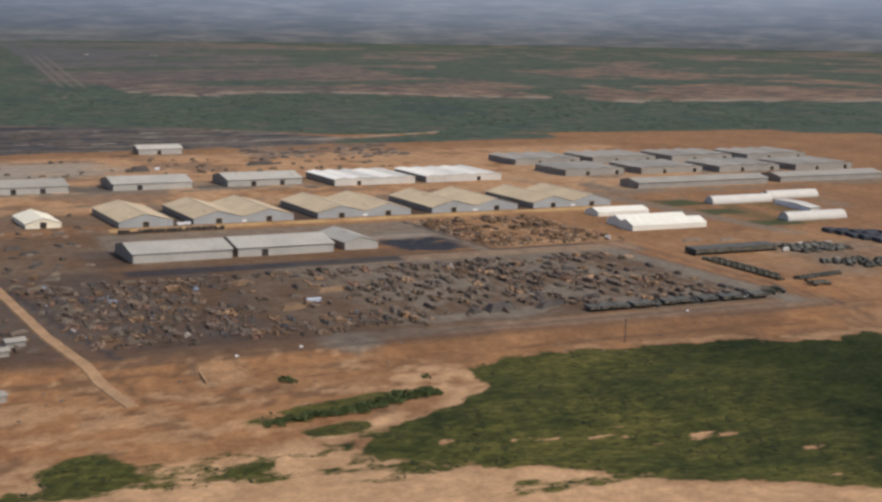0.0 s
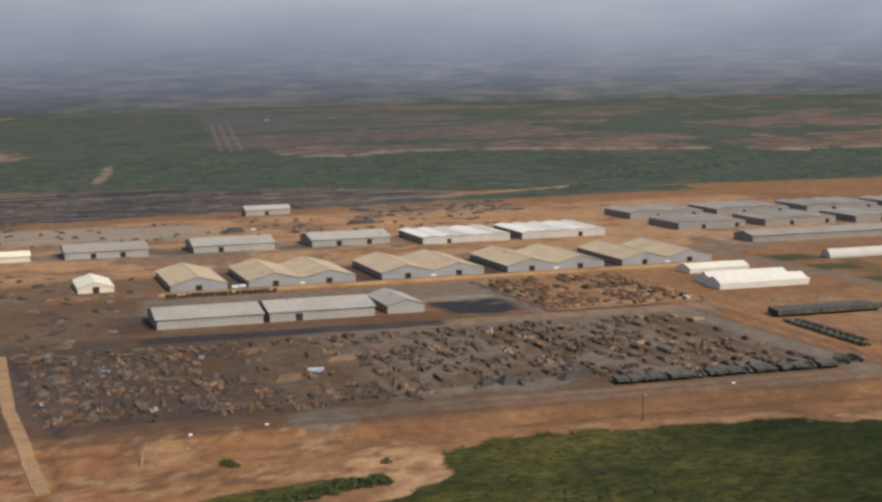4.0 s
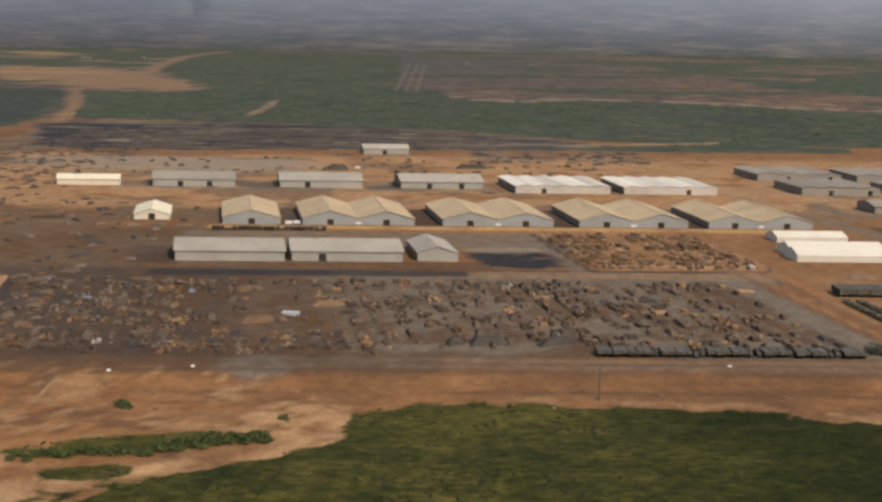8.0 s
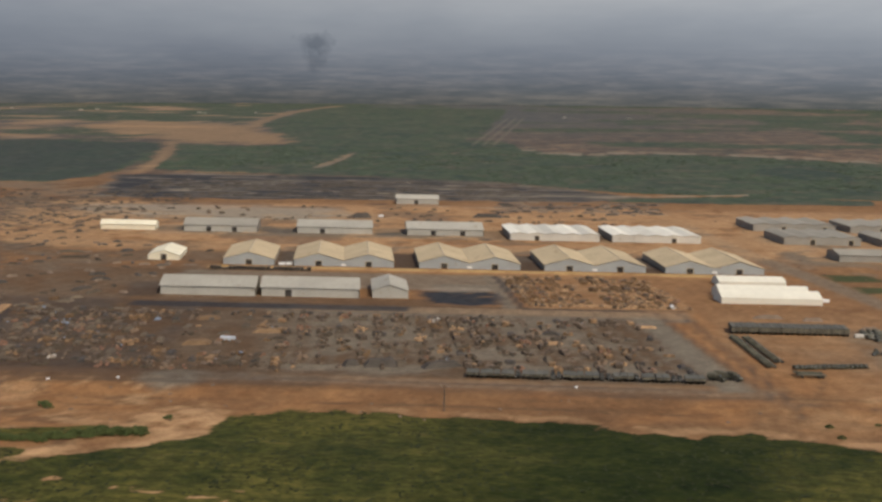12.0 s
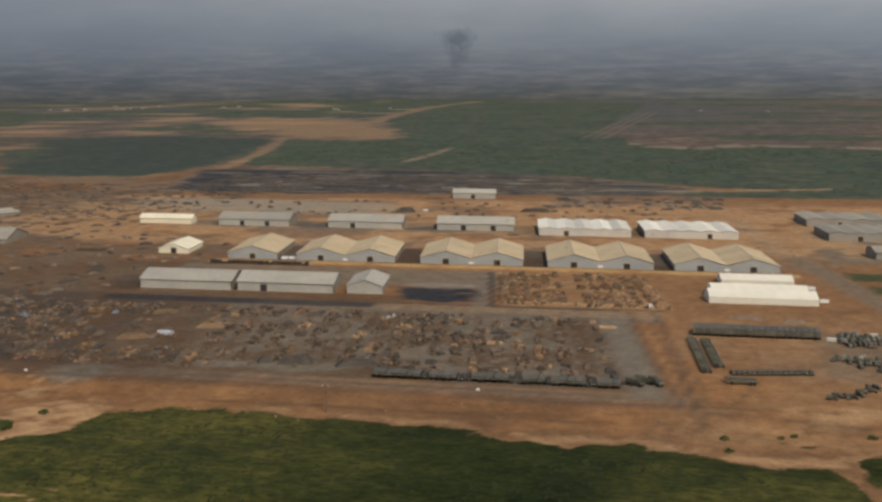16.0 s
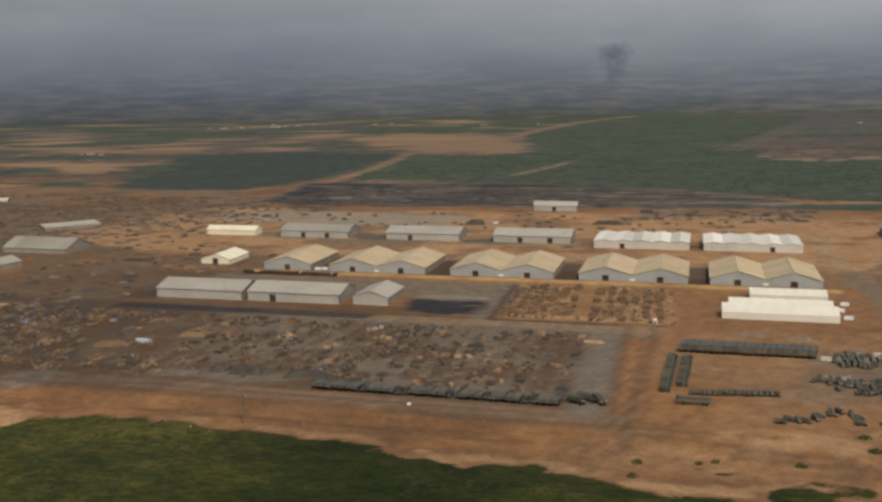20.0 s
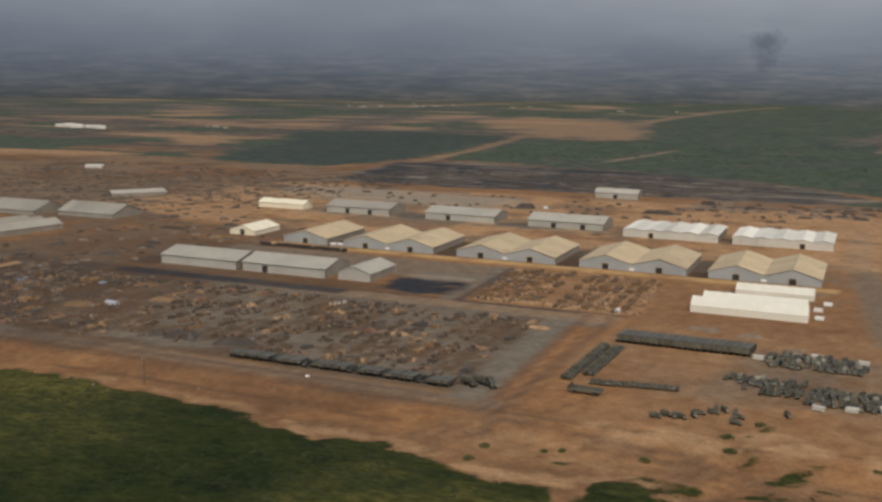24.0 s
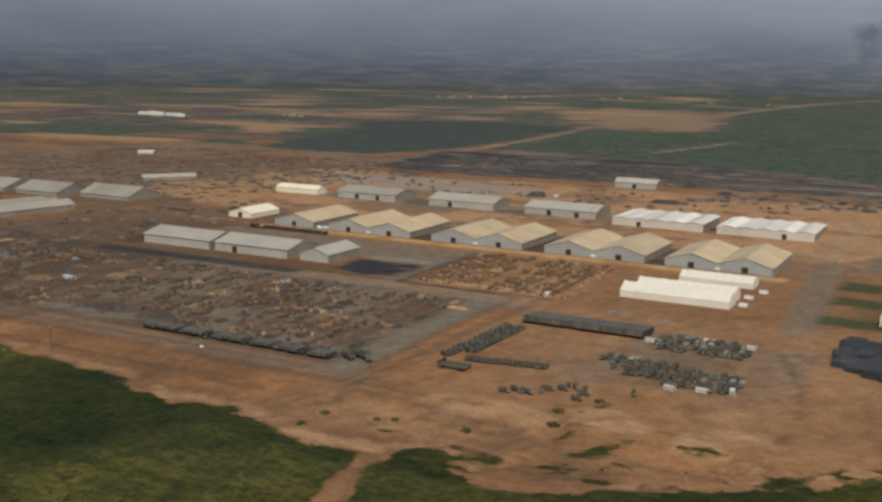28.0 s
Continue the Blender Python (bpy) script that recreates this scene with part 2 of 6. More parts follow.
def value_noise(x, y):
    xi, yi = np.floor(x).astype(int), np.floor(y).astype(int)
    u, v = smooth01(x - xi), smooth01(y - yi)
    g = lambda a, b: LATTICE[a % 256, b % 256]
    return (g(xi, yi) * (1 - u) + g(xi + 1, yi) * u) * (1 - v) + (g(xi, yi + 1) * (1 - u) + g(xi + 1, yi + 1) * u) * v


def fractal(x, y, size, octaves=4):
    total, amp, norm = 0.0, 1.0, 0.0
    for k in range(octaves):
        s = 2.0**k / size
        total, norm, amp = total + amp * value_noise(x * s + 17.3 * k, y * s + 5.1 * k), norm + amp, amp * 0.55
    return total / norm - 0.5


def inside(x, y, x0, y0, x1, y1, soft=2.0):
    return smooth01((x - x0) / soft + 0.5) * smooth01((x1 - x) / soft + 0.5) * smooth01((y - y0) / soft + 0.5) * smooth01((y1 - y) / soft + 0.5)


def blob(x, y, cx, cy, rx, ry, turn=0.0, soft=0.25):
    c, s = math.cos(turn), math.sin(turn)
    u, v = (x - cx) * c + (y - cy) * s, -(x - cx) * s + (y - cy) * c
    return smooth01((1 - np.sqrt((u / rx) ** 2 + (v / ry) ** 2)) / soft + 0.5)


def track(x, y, line, width, soft=2.0):
    best = np.full(x.shape, 1e9)
    for (ax, ay), (bx, by) in zip(line, line[1:]):
        dx, dy = bx - ax, by - ay
        k = np.clip(((x - ax) * dx + (y - ay) * dy) / (dx * dx + dy * dy), 0, 1)
        best = np.minimum(best, np.hypot(x - ax - k * dx, y - ay - k * dy))
    return smooth01((width / 2 - best) / soft + 0.5)


def field(x, y, corners, soft):
    """A plot of land inside a ring of corners, 1 inside to 0 outside."""
    best, odd = np.full(x.shape, 1e9), np.zeros(x.shape, bool)
    for (ax, ay), (bx, by) in zip(corners, corners[1:] + corners[:1]):
        dx, dy = bx - ax, by - ay
        k = np.clip(((x - ax) * dx + (y - ay) * dy) / (dx * dx + dy * dy), 0, 1)
        best = np.minimum(best, np.hypot(x - ax - k * dx, y - ay - k * dy))
        if dy:
            odd ^= ((ay > y) != (by > y)) & (x < ax + (y - ay) * dx / dy)
    return smooth01(np.where(odd, best, -best) / soft + 0.5)


def relief(x, y):
    """The height of the ground: a level yard, a bank down to the meadow, and small unevenness."""
    wob = 10 * fractal(x, y, 60)
    z = -2.4 * smooth01((-266 - y + wob * 0.5) / 18) - 1.6 * smooth01((-330 - y) / 60)
    z = z + 0.7 * fractal(x, y, 14, 3) * smooth01((-258 - y) / 10) + 1.2 * fractal(x, y, 40, 3) * smooth01((-285 - y) / 20)
    z = z - 1.2 * track(x, y, GULLY, 5, 5) * smooth01((-262 - y) / 6)
    z = z + 0.5 * track(x, y, ((-172, -262), (-60, -258)), 4, 4)
    return z


COAL_GROUND = ((-337, 378), (-392, 612), (-324, 628), (-112, 618), (-14, 592), (88, 512), (146, 440), (96, 392), (0, 384), (-60, 386), (-200, 372))
BELT = ((-60, 590), (50, 545), (130, 492), (240, 470), (350, 446), (600, 420), (1100, 350), (1700, 280), (1700, 560), (920, 805), (660, 812), (530, 930), (430, 990), (336, 1065), (226, 1085), (108, 1040), (32, 1130), (-9, 1380), (-60, 1420))
WEST_GREEN = ((-55, 600), (-330, 660), (-398, 700), (-450, 960), (-530, 1215), (-425, 1160), (-330, 1205), (-400, 1510), (-535, 1885), (-600, 2400), (-640, 3100), (-640, 3500), (-70, 3300), (-50, 2600), (-58, 1400))
FAR_GREEN = ((-880, 2075), (-560, 1915), (-690, 3100), (-700, 3500), (-1800, 3500), (-1500, 3000))
DARK_WOOD = ((-432, 512), (-530, 500), (-602, 515), (-652, 629), (-715, 824), (-900, 1130), (-850, 1225), (-750, 1275), (-590, 1240), (-500, 1160), (-450, 900), (-412, 650))
TAN_FIELD = ((-905, 1860), (-870, 2060), (-715, 2045), (-535, 1890), (-415, 1510), (-338, 1222), (-425, 1215), (-535, 1285), (-690, 1480), (-790, 1560))
WEST_ROAD = ((-262, 100), (-297, 200), (-326, 332), (-350, 440), (-372, 540), (-387, 655), (-425, 850), (-457, 980), (-535, 1250))
FAR_TRACK = ((-540, 1880), (-587, 2143), (-644, 2680), (-666, 3151), (-656, 3592))
PALE_LANE = ((-207, 740), (-203, 870), (-206, 1050), (-234, 1528), (-228, 1776))

CHALK = ((-322, 312), (-300, 238), (-240, 226), (-105, 226), (-85, 262), (-110, 306), (-190, 322))
COPSE = ((92, 420), (112, 398), (220, 392), (340, 398), (350, 440), (250, 468), (160, 440))
DARK_PATCHES = ((75, 419, 22, 14), (114, 401, 8, 12), (19, 273, 8, 10), (123, 316, 11, 8), (40, 348, 8, 10), (93, 256, 17, 8), (-84, 347, 12, 8))

GULLY = ((206, -232), (203, -262), (214, -290), (200, -318))


def ground_height(x, y):
    return float(relief(np.array([float(x)]), np.array([float(y)]))[0])


def axis_steps(lo, dense_lo, dense_hi, hi, step, grow=1.06):
    mid = list(np.arange(dense_lo, dense_hi + 0.1, step))
    left, right, s, p = [], [], step, dense_lo
    while p > lo:
        s *= grow
        p -= s
        left.append(max(p, lo))
    s, p = step, mid[-1]
    while p < hi:
        s *= grow
        p += s
        right.append(min(p, hi))
    return np.array(left[::-1] + mid + right)


def land_masks(x, y):
    """How far each kind of ground covers each place, 0 to 1."""
    w1, w2, w3 = fractal(x, y, 30), fractal(x + 400, y, 12), fractal(x, y + 900, 130)
    mottle = fractal(x + 310, y * 1.3, 5, 2)
    far1 = fractal(x * 1.2, y * 0.7, 230, 5)
    # meadow below the bank, with a bare path through it and sandy ground on its near side
    edge = np.interp(x, [-60, -44, -28, 0, 28, 66, 95, 120, 160, 175, 189, 214, 235, 261, 290, 340], [-304, -300, -290, -293, -295, -300, -308, -305, -319, -315, -303, -321, -313, -291, -271, -255])
    edge = edge + 6 * w1 + 5 * w2 + 7 * fractal(x + 77, y, 6, 2)
    near = np.interp(x, [-400, -118, -90, -46, 11, 60, 500], [-352, -358, -378, -401, -433, -470, -700]) + 14 * w1 + 8 * fractal(x, y + 55, 7, 2)
    west = np.interp(y, [-450, -372, -350, -338, -322, -302, -280], [-115, -112, -92, -66, -48, -46, -44]) + 10 * w2 + 6 * w1
    green = smooth01((edge - y) / 8 + 0.5) * smooth01((y - near) / 6 + 0.5) * smooth01((x - west) / 6 + 0.5)
    green = green * (1 - track(x, y, ((175, -298), (180, -324), (187, -342), (214, -420)), 7, 5))
    bare = track(x, y, ((-120, -382), (-60, -398), (20, -425)), 3, 3) * smooth01(w2 * 6 + 0.5)
    bare = np.maximum(bare, track(x, y, ((-80, -366), (-30, -376), (30, -392)), 2.5, 2.5) * smooth01((w2 + w1) * 7 + 0.2))
    bare = np.maximum(bare, 0.8 * smooth01((fractal(x * 0.5, y * 3.2, 11) - 0.2) / 0.1) * inside(x + y * 0.6, y, -340, -440, -215, -365, 16))
    green = green * (1 - bare)
    green = np.maximum(green, blob(x, y, -102, -329, 31, 7, 0.22) * 0.7)
    green = np.maximum(green, blob(x, y, -178, -360, 13, 14, -0.5, 0.5) * 0.9)
    green = np.maximum(green, track(x, y, ((-150, -372), (-110, -362), (-80, -352)), 10, 8) * 0.9 * smooth01(w2 * 5 + 0.7))
    green = np.maximum(green, track(x, y, ((-128, -352), (-100, -346)), 7, 6) * smooth01(w2 * 6 + 0.5))
    scrub = smooth01((w2 + 0.35 * w1 - 0.17) / 0.06) * inside(x, y, 70, -306, 330, -282, 14)
    scrub = np.maximum(scrub, 1.4 * smooth01((w2 + 0.06) / 0.1) * track(x + 4 * w2, y + 5 * w2, ((196, -306), (204, -302), (218, -290), (230, -273), (267, -266), (285, -251), (330, -235)), 5, 6))
    scrub = np.maximum(scrub, smooth01((w2 - 0.10) / 0.07) * track(x, y, ((208, -238), (205, -268), (218, -300), (240, -316)), 12, 8))
    for line, wide in ((((200, -311), (218, -300), (236, -292)), 4), (((228, -306), (252, -295)), 5), (((245, -286), (262, -276)), 4), (((262, -286), (292, -262)), 7), (((262, -300), (286, -286)), 6)):
        scrub = np.maximum(scrub, 1.5 * track(x + 5 * w2, y + 4 * w2 + 3 * mottle, line, wide, 4) * smooth01(w2 * 4 + mottle * 3 + 0.6))
    green = np.maximum(green, scrub * 0.5)
    # lawns round the white huts
    lawn = 0.45 * blob(x, y, 266, -45, 40, 50, 0, 0.4) * smooth01(w2 * 5 + 0.6)
    for x0, y0, x1, y1 in ((213, -16, 240, 8), (219, -52, 246, -34), (226, -96, 255, -78)):
        lawn = np.maximum(lawn, 0.9 * inside(x + 0.2 * (y - y0) + 5 * w2, y + 5 * w2 + 4 * mottle, x0, y0, x1, y1, 5))
    # gravel of the storage yards, whose eastern side runs askew
    askew = x + 0.17 * (y + 140)
    gravel = inside(askew + 6 * w2, y + 4 * w2, -70, -253, 109, -128, 4)
    gravel = np.maximum(0.5 * gravel * smooth01(0.6 + 1.8 * w1 + 1.5 * w2), inside(askew, y, 96, -262, 109, -126, 3))
    gravel = np.maximum(gravel, inside(x, y, -70, -140, 122, -117, 4) * 0.65)
    gravel = np.maximum(gravel, 0.8 * inside(x + 4 * w2, y, -215, 128, 30, 182, 6) * (w1 > -0.2))
    gravel = np.maximum(gravel, 0.75 * inside(x, y, -140, -70, 48, -20, 6))
    gravel = np.maximum(gravel, 0.8 * inside(x, y, 200, 40, 470, 250, 14) * smooth01(w1 * 3 + 0.75))
    gravel = np.maximum(gravel, 0.25 * inside(x, y, 130, -228, 240, -150, 8) * smooth01(w1 * 3 + 0.45))
    gravel = np.maximum(gravel, 0.45 * track(x, y, ((-70, -258), (130, -262)), 12, 4))
    gravel = np.maximum(gravel, 0.7 * track(x, y, ((226, -118), (200, 0), (176, 110), (160, 220)), 14, 6))
    gravel = np.maximum(gravel, 0.3 * inside(x, y, -330, -240, -60, 90, 30) * smooth01(w1 * 2.5 + w2 * 2 + 0.5))
    # brown trodden earth among the crates
    yard = inside(askew + 8 * w1 * (x < 40), y + 4 * w2, -172, -254, 108, -112, 6)
    slant = x + 0.18 * (y + 108)
    sand_lots = 0.3 * inside(slant, y, 47, -116, 126, -18, 5) * smooth01(w2 * 4 + 0.7)
    yard = np.maximum(yard, 0.7 * inside(x + 14 * w1, y, -340, -120, -125, 90, 26) * smooth01(w1 * 3 + w2 * 2 + 0.85))
    yard = np.maximum(yard, 0.85 * inside(x + 10 * w1, y, -240, -240, -120, -10, 26))
    yard = np.maximum(yard, 0.8 * blob(x, y, -420, 250, 190, 120, 0.2, 0.5) * smooth01(w2 * 4 + 0.7))
    # black ground: dark strips, burnt patches and the coal-dark storage field behind the sheds
    dark = 0.85 * inside(x, y + 1.6 * w2, -138, -128.5, -6, -116, 3.5)
    dark = np.maximum(dark, inside(slant + 16 * w2, y + 12 * w1 + 14 * w2, 2, -108, 38, -72, 8) * smooth01(w2 * 4 + mottle * 2 + 1.4))
    dark = np.maximum(dark, 0.8 * track(x, y, ((46, -112), (30, -22)), 3, 2))
    dark = np.maximum(dark, 0.8 * track(x, y, ((48, -116), (121, -112)), 3, 2))
    dark = np.maximum(dark, 0.8 * track(x, y, ((-158, -262), (-168, -225), (-188, -142)), 4, 3))
    stripes = fractal(x * 0.12, y, 9, 3)
    coal = field(x + 24 * w1, y + 22 * w1 + 14 * w2, COAL_GROUND, 16)
    coal = np.maximum(coal, inside(x + 30 * w1, y + 20 * w1, 20, 300, 150, 385, 20) * 0.75 * smooth01(stripes * 5 + 0.6))
    dark = np.maximum(dark, coal * (0.5 + 0.46 * smooth01(stripes * 9 + 1.1 + 3 * w1)) * (1 - 0.55 * smooth01((x + 70) / 90) * smooth01(stripes * 5 - w1 * 4 + 0.6)))
    for cx, cy, rx, ry in DARK_PATCHES:
        dark = np.maximum(dark, 0.75 * blob(x + 10 * w2 + 6 * w1, y + 8 * w2, cx, cy, rx, ry, 0, 0.5) * smooth01(w2 * 4 + 0.9))
    gravel = np.maximum(gravel, coal)
    gravel = np.maximum(gravel, blob(x, y, 14, -58, 18, 8, 0, 0.3))
    gravel = np.maximum(gravel, 0.9 * track(x, y, ((41, -114), (25, -22)), 7, 3))
    gravel = np.maximum(gravel, 0.9 * blob(x + 14 * w1, y + 10 * w2, -190, 252, 130, 36, 0, 0.4))
    gravel = np.maximum(gravel, 0.45 * smooth01((w1 + 0.8 * w3 + 0.4 * w2 - 0.08) / 0.09) * inside(x, y, -340, -60, 340, 332, 40))
    gravel = np.maximum(gravel, 0.6 * inside(x + 8 * w1, y, -140, 60, 190, 92, 10) * smooth01(w2 * 4 + w1 * 3 + 0.5))
    # orange roads and bare earth
    road = track(x, y, ((-330, 112), (-258, 112), (190, 108), (260, 96)), 30, 8)
    road = np.maximum(road, track(x + 5 * w1, y, WEST_ROAD, 18, 9))
    tan = field(x + 90 * w1 + 40 * w2, y + 150 * w1 + 60 * w2, TAN_FIELD, 40)
    tan = np.maximum(tan, 0.8 * track(x, y + 40 * w1, ((-760, 1590), (-960, 1700), (-1300, 1860)), 60, 40) * smooth01(w1 * 5 + 0.7))
    road = np.maximum(road, inside(askew, y, 110, -272, 130, -118, 4))
    road = np.maximum(road, inside(x, y, -130, -18, 196, -4, 4))
    road = np.maximum(road, track(x, y, ((-192, -150), (-160, -310)), 12, 4))
    road = np.maximum(road, 0.9 * inside(x, y + 5 * w1, -200, -300, 340, -266, 8))
    road = np.maximum(road, 0.9 * inside(x + 8 * w1, y, 134, -300, 330, -222, 10))
    road = np.maximum(road, 0.95 * tan)
    road = np.maximum(road, 0.9 * blob(x, y, -150, -325, 62, 32, 0, 0.5))
    road = np.maximum(road, 0.8 * inside(x, y + 14 * w1, -480, 180, 330, 325, 24) * smooth01(w1 * 2.5 + w3 * 2 + 0.75))
    road = np.maximum(road, 0.9 * track(x, y, FAR_TRACK, 34, 22))
    # pale sand: washes, the near side of the meadow, ruts
    sand = smooth01((near - y) / 8 + 0.4) * smooth01((y + 640) / 40) * smooth01((x + 230) / 60)
    sand = np.maximum(sand, sand_lots)
    sand = np.maximum(sand, 0.85 * blob(x + 8 * w2, y + 6 * w2, -58, -316, 17, 27, 0.2, 0.7) * smooth01(w2 * 3 + mottle * 5 + 0.45))
    sand = np.maximum(sand, 0.5 * inside(x + 10 * w1, y, -230, -345, -75, -266, 16) * smooth01((mottle + 0.8 * w2 - 0.16) / 0.1))
    sand = np.maximum(sand, track(x, y, ((-165, -372), (-125, -356), (-85, -343), (-60, -333), (-54, -305)), 7, 6) * smooth01(w2 * 5 + 0.65))
    sand = np.maximum(sand, 0.8 * track(x, y, ((-120, -382), (-60, -398), (20, -425)), 3, 3) * smooth01(w2 * 6 + 0.5))
    sand = np.maximum(sand, 0.9 * track(x, y, ((-80, -366), (-30, -376), (30, -392)), 2.5, 2.5) * smooth01((w2 + w1) * 7 + 0.2))
    sand = np.maximum(sand, 0.7 * track(x, y + 10 * w1, ((60, 520), (120, 478), (135, 440)), 7, 6) * smooth01(w2 * 5 + 0.6))
    for a, b in (((-406, 735), (-350, 730)), ((-318, 735), (-262, 770)), ((-345, 655), (-225, 668)), ((-205, 655), (-160, 690)), ((-60, 560), (20, 540))):
        sand = np.maximum(sand, 0.55 * track(x + 12 * w2, y + 16 * w2, (a, b), 16, 12) * smooth01(w2 * 4 + 0.8))
    sand = np.maximum(sand, 0.8 * track(x, y, ((70, -303), (120, -310), (176, -312)), 4, 4) * smooth01(w2 * 6 + 0.5))
    sand = np.maximum(sand, 0.3 * inside(x, y + w2, -131, -13, 186, -1, 2.5))
    ruts = np.zeros_like(x)
    for k, (a, b, width) in enumerate(((-263.5, 0.004, 1.6), (-268.5, 0.006, 2.2), (-275.5, 0.01, 1.4), (-283, -0.012, 2.0), (-291, 0.006, 1.5))):
        ruts = np.maximum(ruts, smooth01((width - np.abs(y - a - b * x - 3.0 * fractal(x + 200 * k, y * 0.2, 45, 3))) / 1.6) * inside(x, y, -230, -320, 320, -255, 8) * smooth01(fractal(x + 31 * k, y, 26) * 5 + 0.65))
    for a, b in (((138, -272), (116, -130)), ((143, -276), (121, -126)), ((158, -232), (150, -262)), ((150, -262), (156, -300)), ((232, -150), (241, -215)), ((226, -225), (262, -250))):
        ruts = np.maximum(ruts, 0.8 * track(x + 2.5 * w2, y, (a, b), 1.6, 2.2))
    for off in (-5.5, 6.0):
        ruts = np.maximum(ruts, 0.9 * track(x + w2 * 2, y, ((-192 + off, -140), (-179 + off, -222), (-160 + off, -306)), 2.2, 2))
    ruts = np.maximum(ruts, 0.8 * track(x + w2 * 2, y, ((-172, -262), (-140, -258), (-110, -256)), 3, 2))
    ruts = np.maximum(ruts, 0.8 * track(x + w2 * 2, y + w2 * 2, ((-128, -264), (-118, -276)), 3, 2))
    ruts = np.maximum(ruts, 0.7 * smooth01((w2 + 0.5 * w1 - 0.12) / 0.06) * inside(x, y, -230, -420, -62, -268, 14))
    sand = np.maximum(sand, 0.8 * bare)
    wash = smooth01((fractal(x * 0.6 + 50, y * 1.4, 16) - 0.08) / 0.07) * inside(x, y, -230, -420, -50, -300, 16)
    sand = np.maximum(sand, 0.5 * wash)
    streaks = smooth01((fractal(x * 0.45 + 90, y * 1.3, 15) - 0.06) / 0.06) * inside(x + y * 0.5, y, -400, -425, -150, -352, 10)
    green = np.maximum(green, 0.6 * streaks * (y < -345 - 0.25 * (x + 150)))
    yard = np.maximum(yard, 0.85 * ruts)
    yard = np.maximum(yard, 0.38 * smooth01((w1 + 0.6 * w2 - 0.16) / 0.08) * inside(x, y, -220, -350, 330, -262, 20))
    yard = np.maximum(yard, 0.7 * smooth01((mottle * 0.6 + w2 * 0.5 + fractal(x * 0.3, y * 1.5, 9, 3) + 0.02) / 0.12) * inside(x - 0.55 * (y + 300), y + 0.45 * (x - 235) + 5 * w2, 150, -322, 330, -290, 12))
    yard = np.maximum(yard, 0.75 * track(x, y + 2 * w2, ((-215, -250), (-120, -257), (-30, -262)), 24, 8))
    yard = np.maximum(yard, 0.6 * inside(x + 20 * w1, y + 3 * w2, 60, -306, 150, -262, 16) * smooth01(w2 * 2 + w1 * 2 + 0.85))
    dark = np.maximum(dark, 0.22 * track(x, y + 2 * w2, ((-215, -250), (-120, -255), (-50, -258)), 18, 10) * smooth01(w1 * 3 + 0.9))
    # cracks and small gullies washed down the bank
    crack = 1 - smooth01(np.abs(fractal(x * 1.3 + 70, y * 0.5, 26, 3)) / 0.022)
    yard = np.maximum(yard, 0.6 * crack * inside(x, y, -230, -345, 330, -264, 10) * smooth01(w1 * 4 + 0.6))
    # ditches and berms along the yard roads, their shade painted as dark lines
    for line, width in ((((134, -274), (110, -134), (107, -118)), 3.0), (((140, -284), (120, -132), (118, -118)), 3.2), (((-170, -257.5), (20, -259.5), (113, -261)), 2.2), (((-150, -266), (40, -268.5), (134, -271), (200, -279)), 1.8)):
        dark = np.maximum(dark, 0.5 * track(x, y + 1.2 * w1 * (x < 100), line, width * 0.8, 3.6) * smooth01(w1 + 1.0))
    for cx, cy, rx, ry, k in ((188, -268, 22, 9, 0.7), (222, -258, 18, 10, 0.75), (160, -282, 20, 6, 0.5), (252, -262, 16, 14, 0.7), (240, -232, 10, 16, 0.5)):
        sand = np.maximum(sand, k * blob(x + 9 * w2, y + 6 * w2, cx, cy, rx, ry, 0, 0.7) * smooth01(w2 * 4 + 0.65))
    # darker brown ground in the gaps between the buildings
    for x0, x1, y0, y1 in ((-210, -190, 140, 178), (-139, -111, 142, 178), (-59, -35, 142, 178), (15, 36, 126, 176), (92, 103, 126, 172), (-150, -131, -104, -62), (-97, -84, 0, 58), (-29, -12, 0, 58), (42, 58, 0, 58), (112, 125, 0, 58)):
        gap = inside(x + 0.15 * (y - y0) + 2.5 * w2, y + 4 * w2, x0, y0, x1, y1, 5)
        yard = np.maximum(yard, gap)
        dark = np.maximum(dark, 0.30 * gap)
    yard = np.maximum(yard, 0.46 * inside(x + 20 * w1, y + 3 * w2, -75, -300, 190, -262, 14) * smooth01(w2 * 2 + w1 * 2 + 0.8))
    sand = np.maximum(sand, 0.62 * smooth01((0.13 - w1 - 0.5 * w3 - 0.5 * w2) / 0.14) * inside(x, y, -360, 58, 360, 335, 30))
    gravel = np.maximum(gravel, 0.85 * smooth01((w1 * 0.7 + w2 + 0.12) / 0.16) * inside(askew, y, -50, -250, 108, -128, 8))
    file_x = (x + 0.16 * (y + 175) + 168 - 1.0) / 8.1
    lanes = smooth01((np.abs(file_x - np.floor(file_x) - 0.5) * -1 + 0.28) / 0.14)
    gravel = np.maximum(gravel, 0.6 * lanes * inside(askew + 6 * w2, y + 3 * w2, -70, -250, 104, -132, 8) * smooth01(w1 * 2 + 0.9))
    gravel = np.maximum(gravel, 0.9 * inside(x + 4 * w2, y + 2 * w2, -44, -246, 8, -236, 4))
    gravel = np.maximum(gravel, 0.8 * blob(x + 6 * w2, y + 6 * w2, -76, -262, 12, 12, 0, 0.7))
    sand = np.maximum(sand, 0.2 * inside(x + 12 * w1, y + 8 * w2, 126, -300, 330, -110, 20) * smooth01(w1 * 2 + 0.8))
